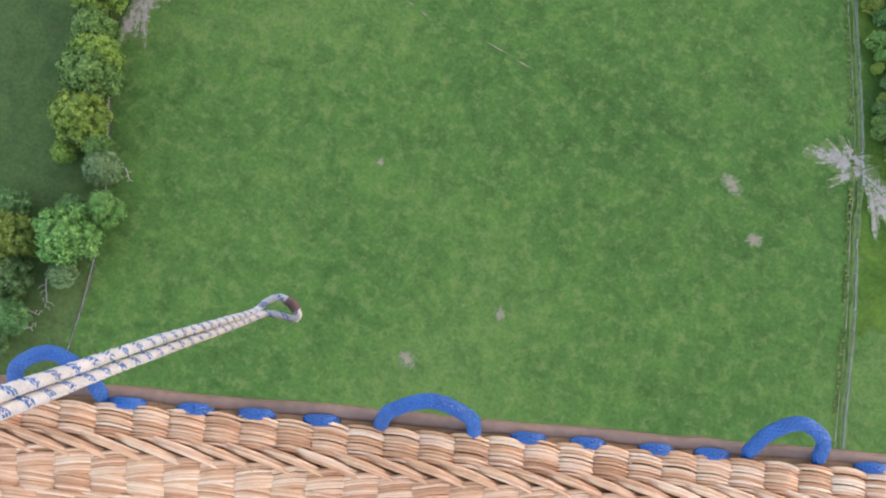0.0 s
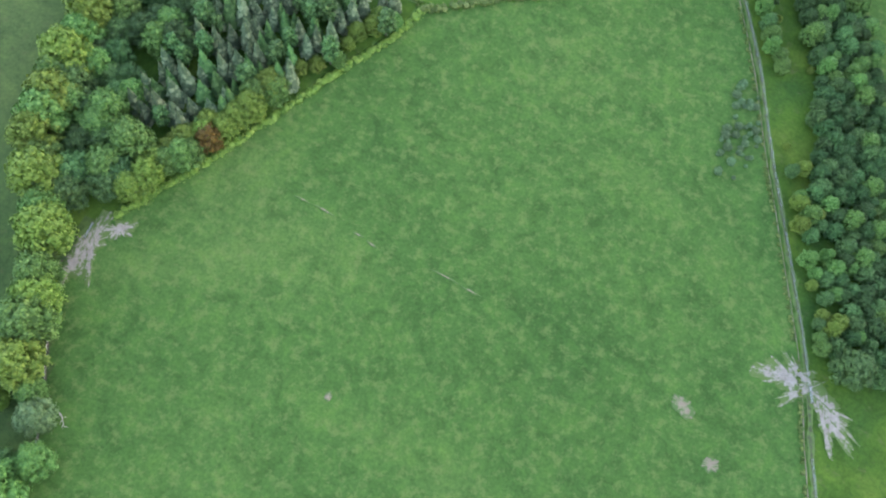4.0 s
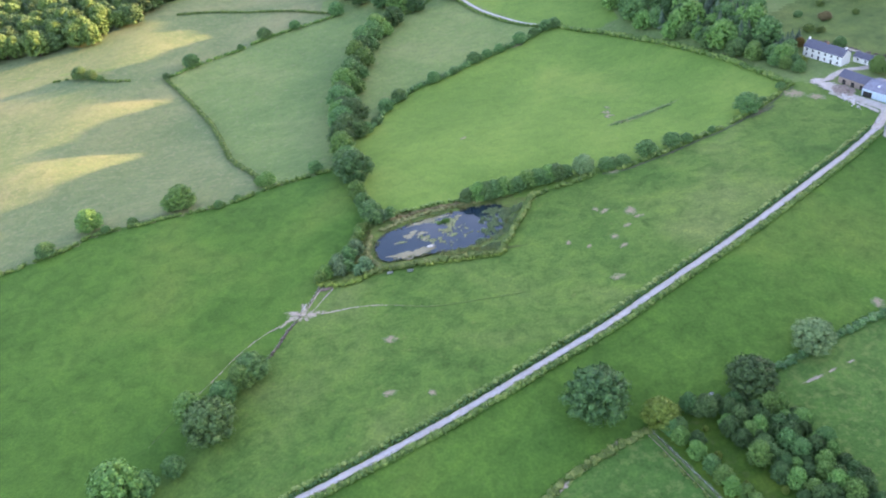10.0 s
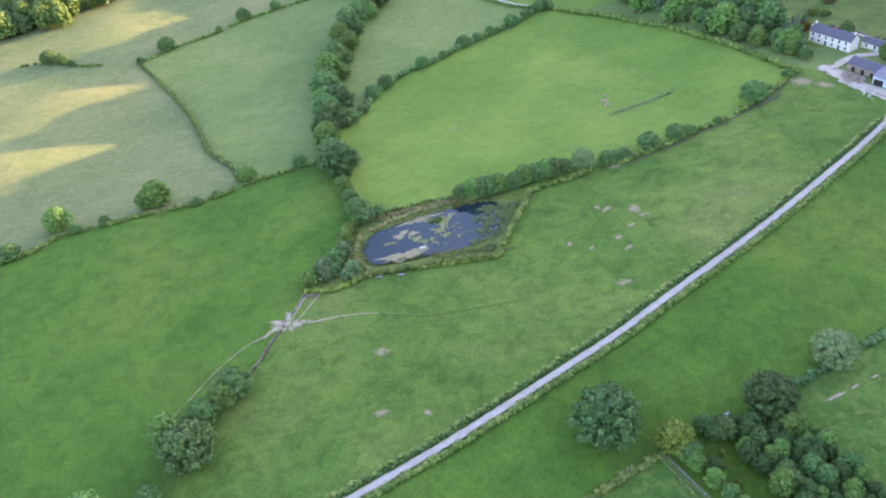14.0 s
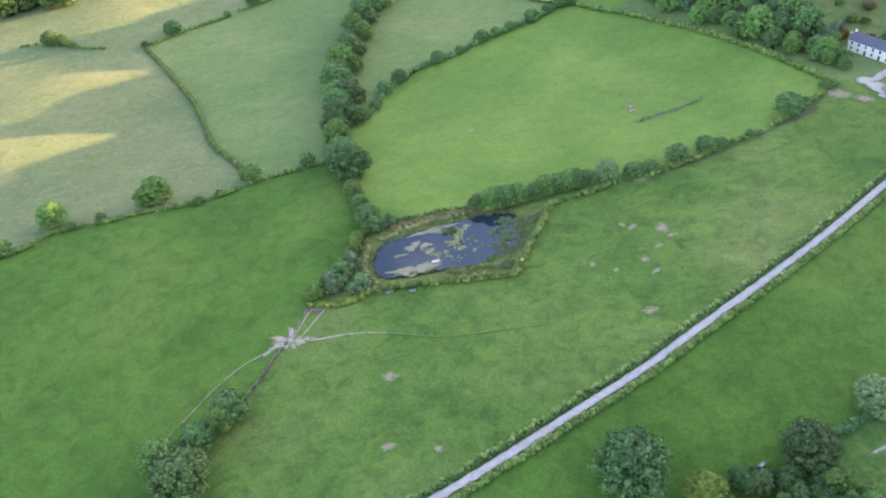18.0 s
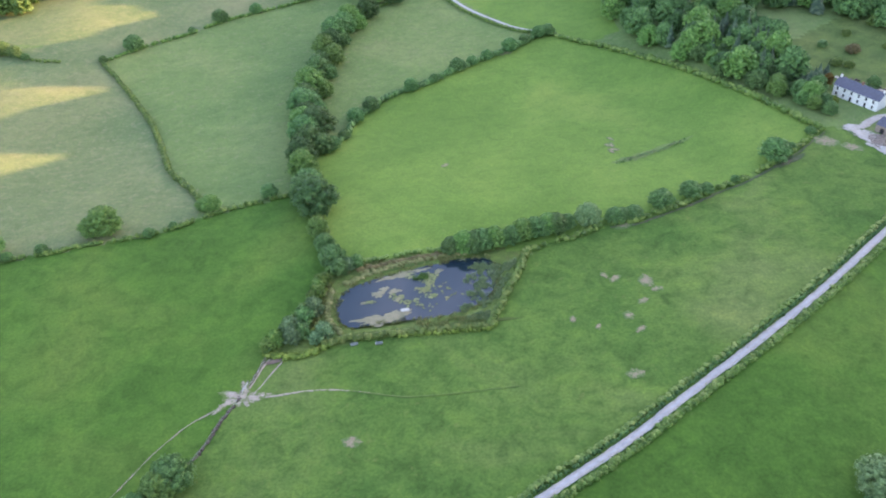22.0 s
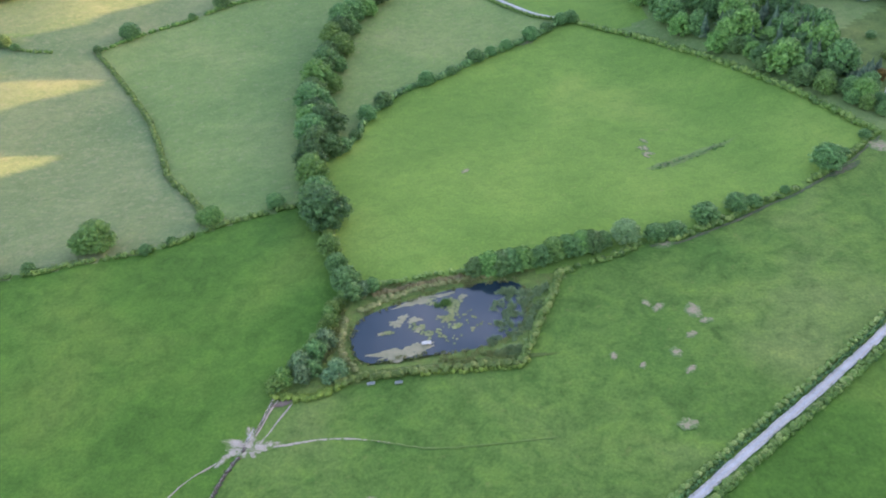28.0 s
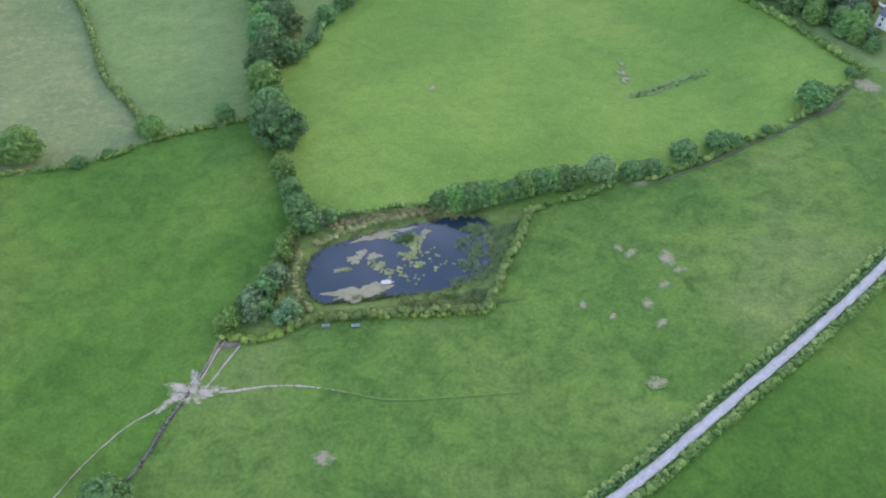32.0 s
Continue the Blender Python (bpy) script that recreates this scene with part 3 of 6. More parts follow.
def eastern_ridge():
    """Unseen high ground added to hide the sun from the valley: a grassy crest, uneven along its top."""
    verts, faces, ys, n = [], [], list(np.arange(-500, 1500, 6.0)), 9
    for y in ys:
        # dips shaped to let bands of sun through onto the hay fields
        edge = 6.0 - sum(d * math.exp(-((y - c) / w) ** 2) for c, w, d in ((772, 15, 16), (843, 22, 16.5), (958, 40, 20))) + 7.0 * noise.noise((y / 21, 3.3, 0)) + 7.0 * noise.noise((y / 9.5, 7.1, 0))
        # raised to the south so that the basket stays in shade
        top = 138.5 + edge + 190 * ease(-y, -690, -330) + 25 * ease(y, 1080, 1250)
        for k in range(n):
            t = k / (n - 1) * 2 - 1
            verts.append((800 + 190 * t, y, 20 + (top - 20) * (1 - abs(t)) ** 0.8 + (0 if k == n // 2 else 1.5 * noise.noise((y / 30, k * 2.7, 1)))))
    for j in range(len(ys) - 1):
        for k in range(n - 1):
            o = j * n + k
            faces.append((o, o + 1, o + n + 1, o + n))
    return tagged(new("eastern_ridge", mesh_of("eastern_ridge", verts, faces, [G_OLIVE], True)), "unseen grassy ridge added to the east to keep the sun off the valley", "hill", kind="structure")


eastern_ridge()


def flat_polygon(name, poly, mat, lift, label, category):
    bm = bmesh.new()
    bm.faces.new([bm.verts.new((x, y, ground_z(x, y) + lift)) for x, y in poly])
    bmesh.ops.triangulate(bm, faces=bm.faces[:])
    me = bpy.data.meshes.new(name)
    bm.to_mesh(me)
    bm.free()
    me.materials.append(mat)
    return tagged(new(name, me), label, category, kind="structure")


flat_polygon("riding_arena", spline([*ARENA, ARENA[0]], 3)[:-1], SAND, 0.24, "grey-beige sand surface of a bare riding arena beside the lane", "arena")
ribbon("lane", LANE_LINE, 2.3, LANE, 0.30, "pale grey gravel farm lane between low hedges", "lane", seed=3)
for side in (-0.62, 0.62):
    ribbon("wheel_track", beside(LANE_LINE, side), 0.5, YARD, 0.325, "pale worn wheel track along the gravel lane", "track", seed=21, wobble=0.08, soft=0.2)
ribbon("lane_west", [(-118, 97.5), (-127, 95.5), (-147, 103.5), (-160, 107.7), (-185, 114), (-230, 125), (-330, 160)], 3.3, LANE, 0.33, "pale grey gravel lane running on past the junction", "lane", seed=4)
ribbon("lane_spur", [(-109, 101), (-107, 92), (-104, 82), (-104, 70)], 3.4, LANE, 0.31, "short pale gravel track into the wood", "track", seed=5)
patch("lane_junction", -112, 100, 6.5, 4.0, 0.4, LANE, 0.36, "widened pale gravel where lanes meet", 0.15, 6, "lane")
patch("junction_gateway", -124, 106, 4, 6, 0.5, WORN, 0.28, "pale trampled earth in a gateway off the lane", 0.3, 7)
ribbon("yard_lane", [(169, 281.5), (175, 288), (181, 296), (176.5, 306), (171.5, 314.5), (168.5, 323), (165.5, 333)], lambda t: 3.2 + 2.2 * math.sin(3.1 * t), YARD, 0.35, "pale hardcore farm track into the yard", "track", seed=8)
ribbon("yard_lane", [(166, 332.5), (171, 330.5), (177, 335), (183, 337.5), (190, 337), (197, 338), (203, 342)], 3.6, YARD, 0.37, "pale hardcore track past the farmhouse", "track", seed=81)
ribbon("yard_lane", [(181.6, 297.5), (187, 293.5), (195, 294), (203, 297), (210, 291), (219, 279), (228, 262), (234, 244)], 4.6, YARD, 0.33, "pale stony track between the sheds", "track", seed=82)
patch("farm_yard", 169, 325, 3.5, 8, 0.4, YARD, 0.31, "pale stony farmyard below the farmhouse", 0.25, 9, "yard", soft=0.5)
patch("farm_yard", 197, 297, 8, 4, 0.0, YARD, 0.31, "pale stony farmyard between the sheds", 0.25, 10, "yard", soft=0.5)
patch("muck_yard", 213, 241, 9, 13, -0.62, MUCK, 0.30, "brown muddy yard at the end of the sheds", 0.12, 11, "yard", soft=0.3)
ribbon("stone_bank", [(181, 376), (186.6, 369.3), (195, 358.2), (202.8, 344.2), (208, 337)], 2.4, YARD, 0.4, "pale stony cut bank behind the farmhouse", "bank", seed=83, wobble=0.8, soft=0.5)
ribbon("stony_verge", [(166.5, 318), (170.5, 309.5), (175, 301), (177.5, 295)], 2.2, YARD, 0.27, "stony rough edge of the yard", "bank", seed=84, wobble=0.8, soft=0.8)
ribbon("hill_track", [(250, 482), (250.5, 467), (254.7, 431), (257, 389), (261, 341), (263, 310)], 3.2, YARD, 0.35, "pale earth track across the hillside", "track", seed=12)
ribbon("lane_north", [(68, 490), (52.7, 498.5), (38.8, 515.5), (24.5, 538), (12, 570), (8, 590)], 2.4, LANE, 0.3, "pale narrow lane to the far farm", "lane", seed=13)
ribbon("sheep_track", [(-63, 210.4), (-56, 209.7), (-47.5, 210.6), (-37.4, 210), (-27.3, 207.4), (-17.4, 204.8), (0.6, 204.1), (13.6, 204.1)], lambda t: 0.75 - 0.5 * t, WORN, 0.24, "thin pale trodden track across the meadow", "track", seed=14, wobble=0.2, soft=0.3, fade=1.2)
ribbon("sheep_track", [(-66.5, 209.3), (-70.6, 206.8), (-78, 201.5), (-84.5, 194), (-89.5, 186), (-96, 175.5), (-106, 158)], lambda t: 0.45 - 0.25 * t, WORN, 0.26, "thin pale trodden track across the meadow", "track", seed=15, wobble=0.2, soft=0.3, fade=0.6)
ribbon("ditch", DITCH, 1.05, MUD, 0.22, "muddy ditch with brown grass along a fence", "ditch", seed=16, wobble=0.3)
ribbon("hedge_bank", [(x + 0.7, y - 2.0) for x, y in HEDGE_EAST[3:]], 1.2, MUD, 0.24, "worn earth strip along the foot of the hedge", "bank", seed=17, wobble=0.4, soft=0.8, fade=0.15)
patch("hedge_gap", 59.9, 276.5, 4, 1.4, 0.3, BARE, 0.26, "bare trodden earth below the hedge", 0.3, 171, soft=0.8)
patch("hedge_gap", 132.6, 310, 7, 1.8, 0.5, MUD, 0.26, "dark bare earth under the hedge tree", 0.3, 172, soft=0.6)
patch("ditch_pool", -57, 223.5, 2.6, 1.0, 0.3, MUCK, 0.26, "dark muddy hollow at the end of the ditch", 0.25, 173, soft=0.4)
ribbon("sheep_track", [(-58.5, 224.5), (-60.5, 220), (-62, 215.5), (-64, 211.5)], 0.5, WORN, 0.25, "thin pale trodden track beside the ditch", "track", seed=174, wobble=0.15)
ribbon("sheep_track", [(-54.5, 223), (-57, 219), (-59.5, 214), (-61.5, 211)], 0.5, WORN, 0.25, "thin pale trodden track beside the ditch", "track", seed=175, wobble=0.15, fade=0.3)
ribbon("fence_strip", FENCE_EAST, 1.5, MARSH, 0.22, "dark earth strip under the field fence", "bank", seed=18, wobble=0.35, soft=0.6)
ribbon("fence_path", [(x - 1.5, y - 0.6) for x, y in FENCE_EAST], 0.3, BARE, 0.24, "thin pale trodden line along the fence", "track", seed=20, wobble=0.2, soft=0.6)
ribbon("fence_strip", [(-82, 2), (-87, -10), (-83, -20), (-77, -32), (-71, -45), (-66, -60), (-62, -80)], 0.5, MUD, 0.22, "dark trodden strip along the fence", "track", seed=19, wobble=0.3)
for i, (x, y, rx, ry, turn) in enumerate([(-65, 210, 4.8, 2.8, 0.1), (-62, 210, 5.5, 1.5, 0.05), (-68.5, 208.5, 4.5, 1.1, 0.75), (-66.5, 211, 5, 1.2, -0.3), (-64, 213, 1.2, 3.5, 0.3)]):
    patch("gateway_patch", x, y, rx, ry, turn, WORN, 0.27 + 0.006 * i, "pale earth trampled bare round a gateway", 0.18, 30 + i, soft=0.85)
for i, (x, y, rx, ry, turn) in enumerate([(-83.5, -3, 2.6, 7.5, -0.2), (-84.5, -9, 1.4, 8.0, -0.05), (-82, -5, 1.2, 6, 0.35), (-79, 3, 3.0, 2.2, 0.2)]):
    patch("gateway_patch", x, y, rx, ry, turn, WORN, 0.27 + 0.006 * i, "pale earth trampled bare round a gateway", 0.45, 40 + i, soft=1.0)
for i, (x, y, rx, ry, turn) in enumerate([(80, 31.5, 7.0, 3.6, 0.1), (82, 33.5, 5.5, 1.5, -0.75), (83, 29, 5.0, 1.5, 0.8), (90, 28, 5.5, 2.8, -0.2), (92, 24.5, 6.5, 1.7, -0.75), (92.5, 26, 5.5, 1.3, -0.45), (90, 24, 5.5, 1.2, -1.1)]):
    patch("gateway_patch", x, y, rx, ry, turn, WORN, 0.27 + 0.006 * i, "pale earth trampled bare round a gateway", 0.4, 45 + i, soft=1.0)
for i, (x, y, r) in enumerate([(-32.8, 190.7, 1.9), (49.6, 247.2, 1.5), (58.8, 244.2, 2.4), (49.2, 228.3, 1.6), (44.8, 203.6, 1.9), (55.2, 234.5, 1.3), (32.7, 229.8, 1.1), (46.7, 249.5, 1.2), (-19.5, 161.9, 1.2), (-32.4, 164.8, 1.6), (51, 221.5, 1.3), (39.4, 224.8, 1.0), (152, 322, 4.0), (160, 316, 3.0), (61.1, 239.5, 1.4), (0, 338, 1.5), (19.8, -34.5, 1.2), (57.5, 15, 2.2), (5, -52, 1.8), (66.9, 4.8, 1.6), (-18.7, -13.8, 0.8), (71, 346, 1.6), (72, 341, 1.8), (40, 466, 4), (119.5, 179.3, 2.0)]):
    patch("bare_patch", x, y, r * 1.25, r * 0.9, i * 0.7, BARE, 0.25, "small bare patch of dry earth in the grass", 0.25, 50 + i, soft=0.55)
for i, (x, y, rx, ry, turn) in enumerate([(88, 152.2, 3.2, 0.7, 0.35), (94.4, 154.6, 1.7, 0.5, 0.4), (100.6, 157, 1.4, 0.4, 0.45), (27.7, 135.8, 4.5, 0.8, 0.55), (12.8, 125.4, 4.2, 0.7, 0.75), (19.7, 130.8, 3, 0.6, 0.65), (1, 114.7, 2.2, 0.5, 0.7)]):
    patch("stony_patch", x, y, rx, ry, turn, WORN, 0.3, "pale stony patch showing through the grass", 0.35, 90 + i)
for i, (x, y, rx) in enumerate([(-44, 27, 1.6), (-38, 26.5, 2.4), (-28, 24, 1.2), (-24, 23, 1.4), (-5, 22.5, 3.0), (2, 21.5, 2.2)]):
    patch("worn_streak", x, y, rx, 0.3, -0.12, BARE, 0.24, "thin worn streak in the pasture grass", 0.4, 160 + i)
# ---------------------------------------------------------------- pond
def pond_water(nt, n, p, link):
    pos = world_pos(n)
    p.inputs["Base Color"].default_value = (0.016, 0.030, 0.044, 1)
    p.inputs["Roughness"].default_value = 0.04
    p.inputs["IOR"].default_value = 1.45
    p.inputs["Specular IOR Level"].default_value = 0.9
    f = noise_node(n, link, pos, 1.5, 3)
    bump(n, link, f, 0.06, 0.05, p)


WATER = material("pond_water", pond_water)


def algae(nt, n, p, link):
    pos = world_pos(n)
    f = noise_node(n, link, pos, 0.5, 6, 0.7)
    link(ramp(n, link, f, [(0.3, (0.17, 0.165, 0.08)), (0.55, (0.25, 0.225, 0.13)), (0.75, (0.31, 0.275, 0.18))]), p.inputs["Base Color"])
    p.inputs["Roughness"].default_value = 0.5
    bump(n, link, f, 0.3, 0.05, p)


ALGAE = material("pond_algae", algae)
LILY = leaf_mat("lily_pads", (0.12, 0.16, 0.04), (0.2, 0.23, 0.08), (0.3, 0.3, 0.14), 0.35)
WATER_Z = ground_z(-10, 250) + 1.2
WATER_EDGE = [(-40, 246.2), (-38, 252.6), (-33.6, 255.8), (-27, 258.6), (-20.4, 260.4), (-13.5, 262.3), (-6.3, 264.5), (2.9, 265.6), (9.5, 265), (13, 260.5), (12.5, 254), (9.5, 246), (5, 240), (-2.4, 237.4), (-10, 236.9), (-16.2, 237.2), (-22.2, 236.7), (-28.4, 236.4), (-34.2, 235.6), (-38.6, 239.4)]
bm = bmesh.new()
bm.faces.new([bm.verts.new((x, y, WATER_Z)) for x, y in spline([*WATER_EDGE, WATER_EDGE[0]], 1.5)[:-1]])
me = bpy.data.meshes.new("pond_water")
bm.to_mesh(me)
bm.free()
me.materials.append(WATER)
tagged(new("pond", me), "still dark pond reflecting the sky, part covered by weed", "pond", kind="structure")


def mat_of_weed(name, x, y, rx, ry, turn, m, seed, label, lift=0.02):
    rnd = random.Random(seed)
    ph = [rnd.uniform(0, 6.28) for _ in range(4)]
    n, verts = 48, [(x, y, WATER_Z + lift)]
    for i in range(n):
        a = 6.2832 * i / n
        r = 1 + 0.25 * math.sin(3 * a + ph[0]) + 0.18 * math.sin(7 * a + ph[1]) + 0.12 * math.sin(13 * a + ph[2])
        u, v = rx * r * math.cos(a), ry * r * math.sin(a)
        verts.append((x + u * math.cos(turn) - v * math.sin(turn), y + u * math.sin(turn) + v * math.cos(turn), WATER_Z + lift))
    return tagged(new(name, mesh_of(name, verts, [(0, 1 + i, 1 + (i + 1) % n) for i in range(n)], [m])), label, "pond weed")


for i, (x, y, rx, ry, turn) in enumerate([(-25.5, 238.7, 7.6, 2.3, 0.14), (-20, 240.5, 3.4, 2.0, 0.3), (-20, 259.2, 5.8, 1.4, 0.28), (-26.4, 250.6, 2.2, 1.5, 0.4), (-24.6, 252.6, 1.6, 1.2, 0.9), (-21.3, 251.4, 2.0, 1.1, 0.2), (-12.5, 261.2, 3.6, 0.7, 0.15), (-20, 247.5, 1.5, 0.9, 0.5), (-31, 246.8, 1.4, 0.5, 0.3), (-6.5, 259.8, 1.5, 0.9, 0.6)]):
    mat_of_weed("algae_mat", x, y, rx, ry, turn, ALGAE, 200 + i, "pale buff mat of algae floating on the pond", 0.02 + 0.004 * i)


def lily_group(seed, cx, cy, rx, ry, n):
    """Floating lily pads: one rounded, notched leaf each, joined for the many."""
    rng = np.random.default_rng(seed)
    verts, faces = [], []
    for _ in range(n):
        x, y = cx + rng.normal() * rx, cy + rng.normal() * ry
        r, a0 = rng.uniform(0.25, 0.6), rng.uniform(0, 6.28)
        o = len(verts)
        verts.append((x, y, WATER_Z + 0.05))
        for k in range(9):
            a = a0 + 5.7 * k / 8
            verts.append((x + r * math.cos(a), y + r * math.sin(a), WATER_Z + 0.055 + rng.uniform(0, 0.03)))
        faces += [(o, o + k, o + k + 1) for k in range(1, 9)]
    return tagged(new("lily_pads", mesh_of("lily_pads", verts, faces, [LILY])), "yellow-green lily pads floating on the pond", "water lilies", kind="stuff")


for i, (x, y, rx, ry, n) in enumerate([(-10.2, 254.5, 0.9, 1.8, 60), (-8.8, 257.5, 1.2, 1.0, 40), (-11.5, 251, 1.6, 0.7, 44), (-16, 258.6, 0.9, 0.7, 16), (-17, 245, 1.6, 1.2, 24), (-20.5, 248.6, 1.2, 0.6, 16), (-9.5, 247.5, 1.2, 0.5, 16), (-3, 250, 3, 3, 22), (-29.5, 247, 1.0, 0.4, 14), (-13, 243.5, 2.2, 1.5, 14)]):
    lily_group(220 + i, x, y, rx, ry, n)


def reeds(name, lumps, mat, seed, label, tall=1.3, per=30, category="reeds", level=None):
    """A stand of reeds: upright blades in tufts."""
    rng = np.random.default_rng(seed)
    verts, faces = [], []
    for x, y, r in lumps:
        for _ in range(int(per * r * r) + 6):
            a, d = rng.uniform(0, 6.28), r * math.sqrt(rng.random())
            px, py = x + d * math.cos(a), y + d * math.sin(a)
            z = max(ground_z(px, py), WATER_Z - 0.1) if level is None else ground_z(px, py)
            h, w, t = tall * rng.uniform(0.6, 1.2), rng.uniform(0.06, 0.14), rng.uniform(0, 6.28)
            lean = rng.normal(size=2) * 0.35
            o = len(verts)
            verts += [(px - w * math.cos(t), py - w * math.sin(t), z), (px + w * math.cos(t), py + w * math.sin(t), z), (px + lean[0] * 0.5 + w * 0.8 * math.cos(t), py + lean[1] * 0.5 + w * 0.8 * math.sin(t), z + h * 0.6), (px + lean[0], py + lean[1], z + h)]
            faces += [(o, o + 1, o + 2), (o, o + 2, o + 3)]
    return tagged(new(name, mesh_of(name, verts, faces, [mat])), label, category, kind="stuff")


rr = random.Random(5)
edge = spline([*WATER_EDGE, WATER_EDGE[0]], 1.6)[:-1]
reeds("reed_fringe", [(x + rr.uniform(-0.8, 0.8) + (0 if y < 250 else 0.3), y + rr.uniform(-0.8, 0.8), rr.uniform(0.5, 1.0)) for x, y in edge], L_REED, 230, "straw-green reeds fringing the pond", 0.8)
reeds("reed_bank", [(-38 + 1.9 * k * 0.55 + rr.uniform(-1, 1), 262.5 + 0.12 * k + rr.uniform(-2.2, 3), rr.uniform(0.7, 1.2)) for k in range(36)], L_REED, 235, "olive reeds and rough grass on the northern bank", 0.9, 50)
reeds("reed_bank", [(-43.5 - 0.1 * k + rr.uniform(-1.5, 1.5), 258 - 0.95 * k + rr.uniform(-1, 1), rr.uniform(0.7, 1.2)) for k in range(24)], L_REED, 236, "olive reeds and rough grass on the western bank", 0.8, 50)
reeds("reed_bed", [(x, y, rr.uniform(0.6, 1.2)) for x, y in ((rr.uniform(-3, 20), rr.uniform(234, 262)) for _ in range(330)) if 0.45 * (y - 231) + 7.5 > x > 1.0 + 0.3 * abs(y - 250) - (4 if y < 242 else 0) and (noise.noise((x * 0.22, y * 0.3, 4.0)) > -0.12 or x > 10)], L_RUSH, 231, "grey-green reed bed in the shallow end of the pond", 0.8, 60)
reeds("reed_island", [(-12.3 + rr.uniform(-2.4, 2.4), 257.8 + rr.uniform(-1.2, 1.2), 0.9) for _ in range(16)], L_LIGHT, 232, "small green reed island in the pond", 0.9)
reeds("reed_bank", [(rr.uniform(-14, 6), 234 + rr.uniform(-1.5, 2), 1.1) for _ in range(40)], L_REED, 233, "straw-coloured reeds on the pond bank", 0.8, 24)
for i, (x, y, rx, ry, turn) in enumerate([(-42.5, 241, 1.6, 8, -0.2), (-24, 264.5, 15, 3.0, 0.17), (-12, 232.3, 24, 1.3, 0.04)]):
    patch("pond_bank", x, y, rx, ry, turn, STRAW, 0.3, "dry yellow-brown grass bank of the pond", 0.2, 240 + i, "bank")

for i, (x, y, rx, ry, turn) in enumerate([(84, 334.2, 11, 2.6, 0.44), (76, 330.4, 6, 2.2, 0.4), (98, 340.5, 7, 1.4, 0.42)]):
    patch("marsh_line", x, y, rx, ry, turn, MARSH, 0.2, "dark rushy wet line across the pasture", 0.45, 97 + i, "marsh", soft=0.8)
reeds("rush_tufts", [(70 + 33 * k / 60 + rr.uniform(-1, 1), 327.6 + 14.5 * k / 60 + rr.uniform(-1.6, 1.6), rr.uniform(0.4, 0.9)) for k in range(60)], L_OAK, 241, "dark rush tufts along a wet line in the pasture", 0.6, 16, "rushes", 0)
for i, (x, y, rx, ry) in enumerate([(73.5, 353, 1.3, 2.2), (72.2, 346, 1.2, 3.0), (70.6, 339, 0.9, 2.0)]):
    patch("bare_patch", x, y, rx, ry, 0.1, BARE, 0.26, "pale poached earth in the pasture", 0.35, 120 + i, soft=0.8)

PALE_WOOD = plain_mat("weathered_pale_wood", (0.5, 0.48, 0.44), (0.66, 0.64, 0.6), 0.8, 3)
GREY_WOOD = plain_mat("weathered_grey_wood", (0.16, 0.14, 0.12), (0.28, 0.25, 0.21), 0.85, 4)


def fishing_stage(x, y, turn):
    ob = tagged(new("fishing_stage"), "small pale wooden fishing stage at the pond's edge", "jetty")
    ob.location, ob.rotation_euler = (x, y, WATER_Z), (0, 0, turn)
    for k in range(9):
        part("plank", box_bm(0.26, 1.3, 0.05, (-1.2 + 0.3 * k, 0, 0.36)), PALE_WOOD, ob)
    for sx in (-1.15, 1.15):
        part("beam", box_bm(0.12, 1.3, 0.12, (sx, 0, 0.24)), GREY_WOOD, ob)
        for sy in (-0.55, 0.55):
            part("post", box_bm(0.1, 0.1, 1.6, (sx, sy, -0.95)), GREY_WOOD, ob)
    return ob


fishing_stage(-18, 241.6, 0.05)

# ---------------------------------------------------------------- buildings
WHITEWASH = plain_mat("whitewashed_wall", (0.72, 0.71, 0.68), (0.84, 0.83, 0.8), 0.85, 0.8)
SLATE = plain_mat("dark_slate", (0.070, 0.072, 0.102), (0.120, 0.120, 0.162), 0.5, 1.2)
SHEET_GREY = plain_mat("grey_fibre_cement", (0.150, 0.158, 0.207), (0.240, 0.250, 0.317), 0.75, 0.6)
SHEET_DARK = plain_mat("dark_fibre_cement", (0.094, 0.103, 0.135), (0.154, 0.167, 0.216), 0.75, 0.6)
SHEET_BLUE = plain_mat("pale_blue_sheet", (0.42, 0.55, 0.66), (0.55, 0.66, 0.75), 0.5, 0.7)
CONCRETE = plain_mat("pale_concrete", (0.4, 0.38, 0.36), (0.56, 0.54, 0.51), 0.9, 0.7)
STONE = plain_mat("rubble_stone", (0.2, 0.16, 0.13), (0.36, 0.29, 0.24), 0.9, 1.4)
# near-black: door paint, and the shade inside doorways put into colour
DARK = plain_mat("door_paint_and_shade", (0.012, 0.012, 0.014), (0.025, 0.024, 0.024), 0.8, 2)
BRICK = plain_mat("brick_chimney", (0.25, 0.13, 0.09), (0.36, 0.2, 0.14), 0.9, 3)
SKYLIGHT = plain_mat("clear_roof_sheet", (0.6, 0.62, 0.64), (0.75, 0.76, 0.78), 0.35, 2)
STEEL = plain_mat("galvanised_steel", (0.42, 0.43, 0.44), (0.58, 0.59, 0.6), 0.4, 5, metal=0.8)


def glazing(nt, n, p, link):
    p.inputs["Base Color"].default_value = (0.02, 0.024, 0.03, 1)
    p.inputs["Roughness"].default_value = 0.08


GLASS = material("window_glass", glazing)


